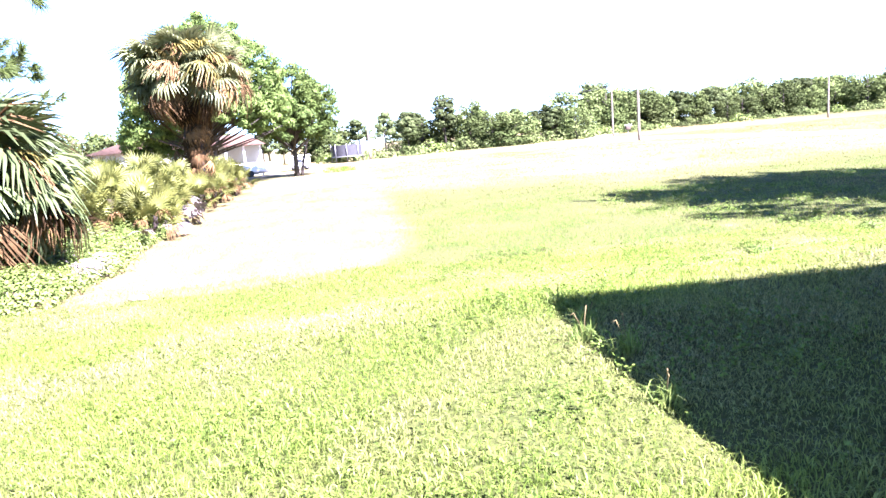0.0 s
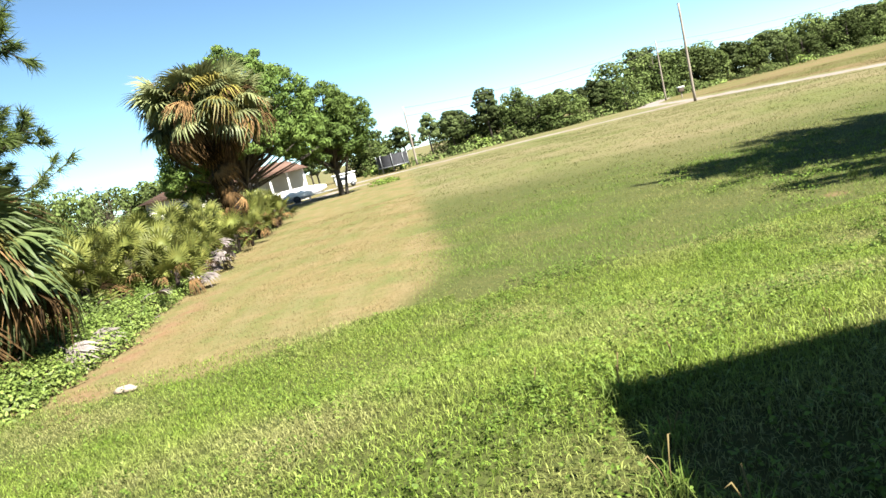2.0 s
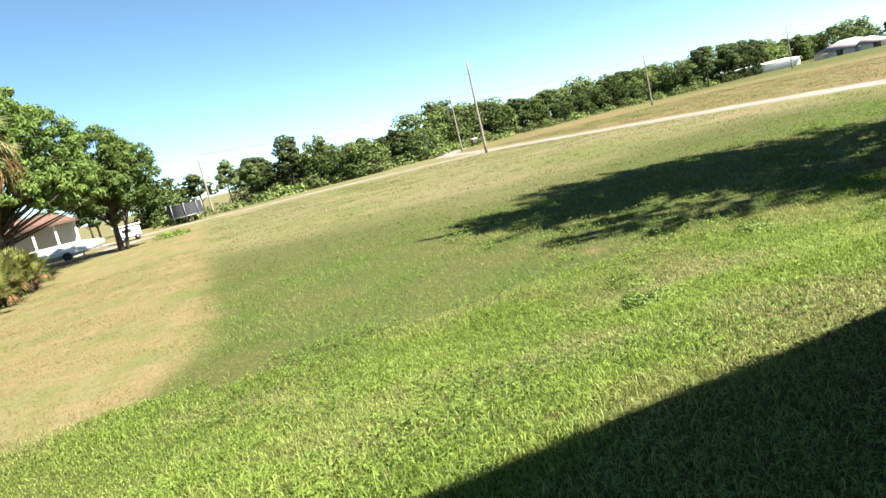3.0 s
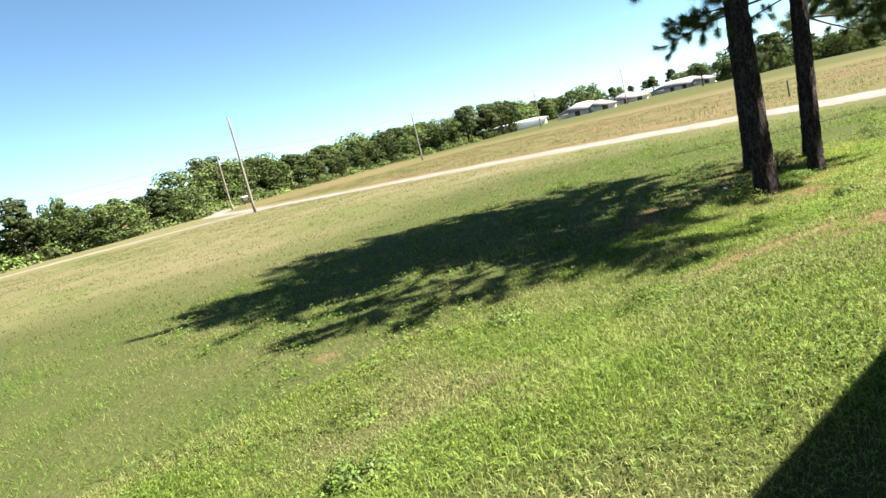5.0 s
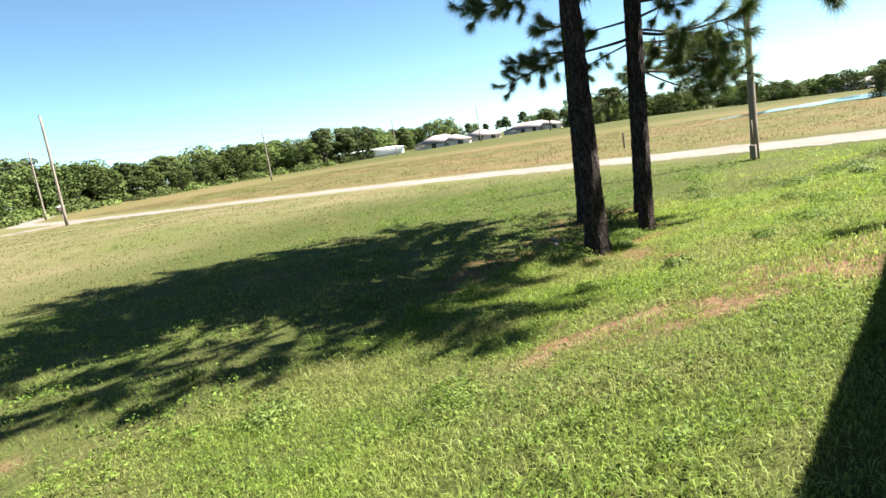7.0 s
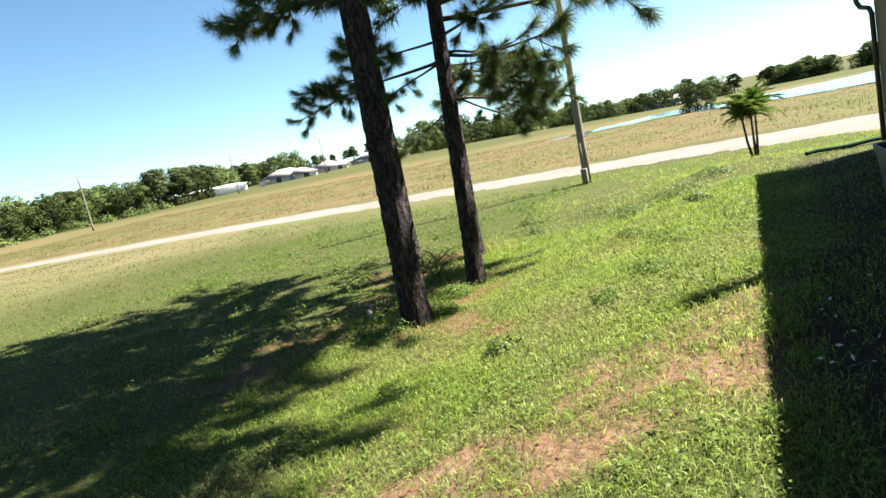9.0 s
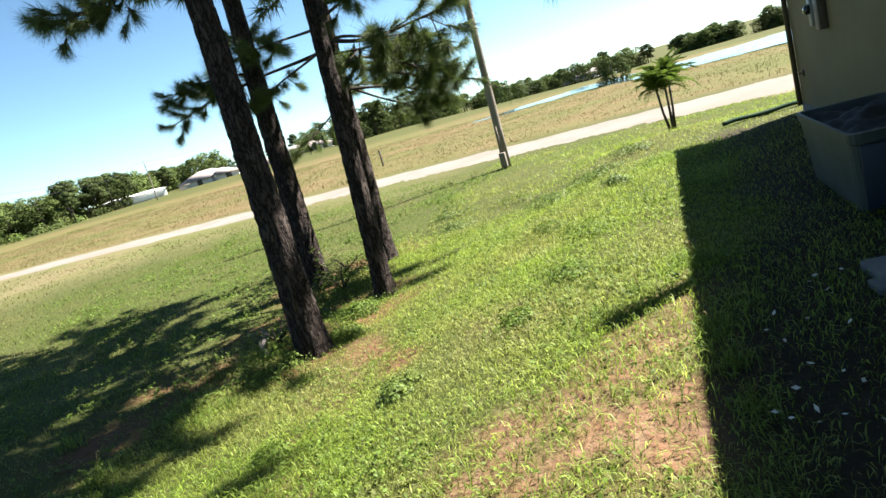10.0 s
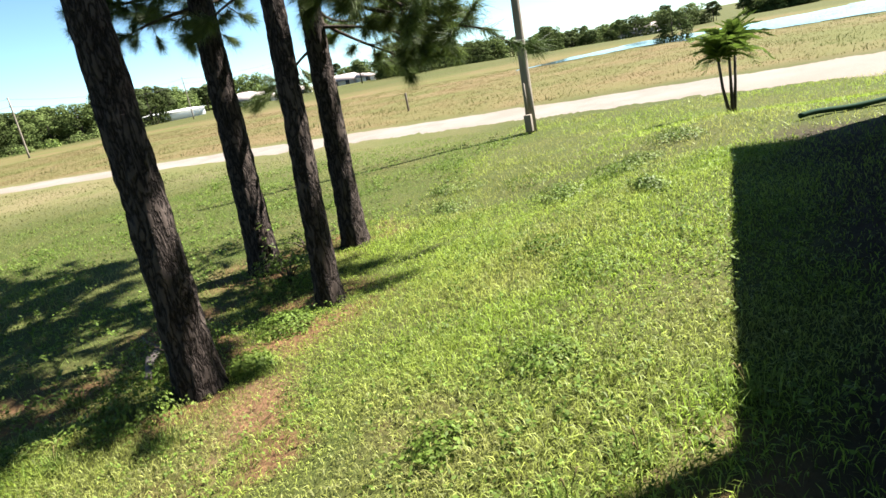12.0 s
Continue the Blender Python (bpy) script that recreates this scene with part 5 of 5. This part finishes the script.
def weeds(n, region, size, keep, label):
    """Small broad leaves in rosettes close to the ground."""
    x, y = scatter(n, *region)
    k = keep(x, y) * smooth01(0.5 + 0.9 * wave(x, y, 1.9, 2.0)) > rng.uniform(0, 1, n)
    x, y = x[k], y[k]
    x, y = np.repeat(x, 6) + rng.normal(0, size * 1.1, len(x) * 6), np.repeat(y, 6) + rng.normal(0, size * 1.1, len(y) * 6)
    C = on_ground(x, y) + np.stack([0 * x, 0 * x, rng.uniform(0.02, 0.09, len(x))], 1)
    N = rng.normal(0, 0.45, (len(x), 3)) + [0, 0, 1]
    build("lawn_weeds", *cards(C, N, rng.uniform(0.6, 1.2, len(x)) * size, 0.6), "weed", kind="stuff", label=label)


weeds(20000, (-0.5, 16, -1.9, 5), 0.014, lawn_keep, "small broad-leaved weeds in the lawn")
weeds(9000, (-6, 1.6, -4, 5), 0.014, lawn_keep, "small broad-leaved weeds in the lawn")
weeds(12000, (4, 22, 4, 12), 0.022, lawn_keep, "small broad-leaved weeds in the lawn")
def tuft(x, y, h, n, label):
    t = thing("grass_tuft", label, "grass tuft", pose(x, y, float(height(x, y))), group="tall grass tufts")
    a = rng.normal(0, 0.05, (n, 2))
    p = np.concatenate([a, np.zeros((n, 1))], 1)
    build("blade_mass", *blades(p, h * rng.uniform(0.5, 1.1, n), np.full(n, 0.006), 1.4, 3), "blade", t, kind="stuff")
    for _ in range(2):
        b = rng.uniform(0, 6.28)
        l = h * rng.uniform(0.9, 1.35)
        e = rng.uniform(0.1, 0.4) * l
        c, q = math.cos(b), math.sin(b)
        build("stalk", *tube([(0, 0, 0), (e * 0.4 * c, e * 0.4 * q, l * 0.6), (e * c, e * q, l), (e * 1.4 * c, e * 1.4 * q, l * 0.95)], [0.002, 0.002, 0.004, 0.0015], 4), "mown", t, "dry seed stalk")


random.seed(44)
for x, y, h in ((0.05, -0.05, 0.3), (0.1, -0.55, 0.26), (-0.05, -0.9, 0.3), (0.1, -1.2, 0.33), (0.0, -1.9, 0.28), (-0.3, 0.3, 0.22), (0.4, 0.15, 0.22), (1.2, 0.1, 0.2),
                (9.7, -0.05, 0.22), (9.3, -0.1, 0.24), (8.9, -0.12, 0.2), (10.2, 0.55, 0.2), (10.45, 0.35, 0.2), (10.9, 0.0, 0.24), (8.2, 0.0, 0.2), (7.3, -0.05, 0.18),
                (6.4, 5.5, 0.25), (7.6, 5.0, 0.28), (8.7, 4.6, 0.3), (9.6, 4.4, 0.3), (10.6, 3.9, 0.28), (10.9, 3.3, 0.25), (5.6, 6.2, 0.25), (9.0, 5.6, 0.3), (11.3, 4.6, 0.3), (10.2, 5.4, 0.3)):
    tuft(x, y, h * 0.55, 90, "tuft of tall pale grass with dry seed stalks")
for x, y, r, h in ((6.2, 2.2, 0.28, 0.12), (6.6, 2.4, 0.22, 0.1), (11.3, 0.9, 0.2, 0.1), (12.6, 0.9, 0.3, 0.12), (13.4, 1.4, 0.25, 0.1), (9.6, 2.8, 0.15, 0.1), (10.6, 1.2, 0.15, 0.08), (3.9, 3.4, 0.25, 0.08), (17, 2.6, 0.4, 0.14), (15.8, 1.2, 0.3, 0.12)):
    leafy("broadleaf_weed", "low dark green broad-leaved weed clump in the lawn", [(x, y, r * 1.1, h * 0.75)], "weed", 0.014, 620, "weed", "weed clumps")
for x, y, w in ((15.4, 1.6, 0.7), (16.1, 1.1, 0.6), (17.0, 0.6, 0.8), (16.2, 3.6, 0.8), (17.4, 3.9, 0.7), (14.6, 0.7, 0.4), (10.0, 1.9, 0.3), (8.6, 3.3, 0.5), (6.0, 3.9, 0.6), (3.2, 2.2, 0.4)):
    leafy("weed_drift", "drift of bright yellow-green broad-leaved weeds in the lawn", [(x + rng.uniform(-0.4, 0.4) * w, y + rng.uniform(-0.4, 0.4) * w, w * rng.uniform(0.25, 0.5), 0.09) for _ in range(4)], "vine", 0.016, 240, "weed", "weed drifts")
br = thing("fallen_branch", "bleached fallen branch in the pine straw between the trunks", "branch", pose(12.0, 4.45, float(height(12, 4.4)) + 0.05, 0, 0, 35))
build("stick", *tube([(-0.45, 0, 0), (-0.1, 0.05, 0.03), (0.2, -0.02, 0.02), (0.5, 0.04, 0.05)], [0.03, 0.035, 0.03, 0.012], 8, 0.1), "palmgrey", br)
build("side_stick", *tube([(0.1, 0, 0.03), (0.25, 0.15, 0.08), (0.4, 0.2, 0.07)], [0.018, 0.012, 0.005], 6), "palmgrey", br)
lx, ly = scatter(60, 8.3, 10.2, -1.3, -0.15)
build("fallen_leaves", *cards(on_ground(lx, ly) + [0, 0, 0.05], rng.normal(0, 0.4, (60, 3)) + [0, 0, 1], rng.uniform(0.010, 0.022, 60), 0.5), "farwall", kind="stuff", label="bleached fallen leaves on the shaded soil")
dx, dy = scatter(60000, 7.0, 11.9, -0.3, 3.6)
kk = np.maximum(dirt_mask(dx, dy), 0.6 * straw_mask(dx, dy)) > rng.uniform(0, 1, 60000)
build("dry_litter", *blades(on_ground(dx[kk], dy[kk]), rng.uniform(0.008, 0.02, kk.sum()), rng.uniform(0.003, 0.007, kk.sum()), 4.5, 1), "mown", kind="stuff", label="dry grass litter on the bare soil")
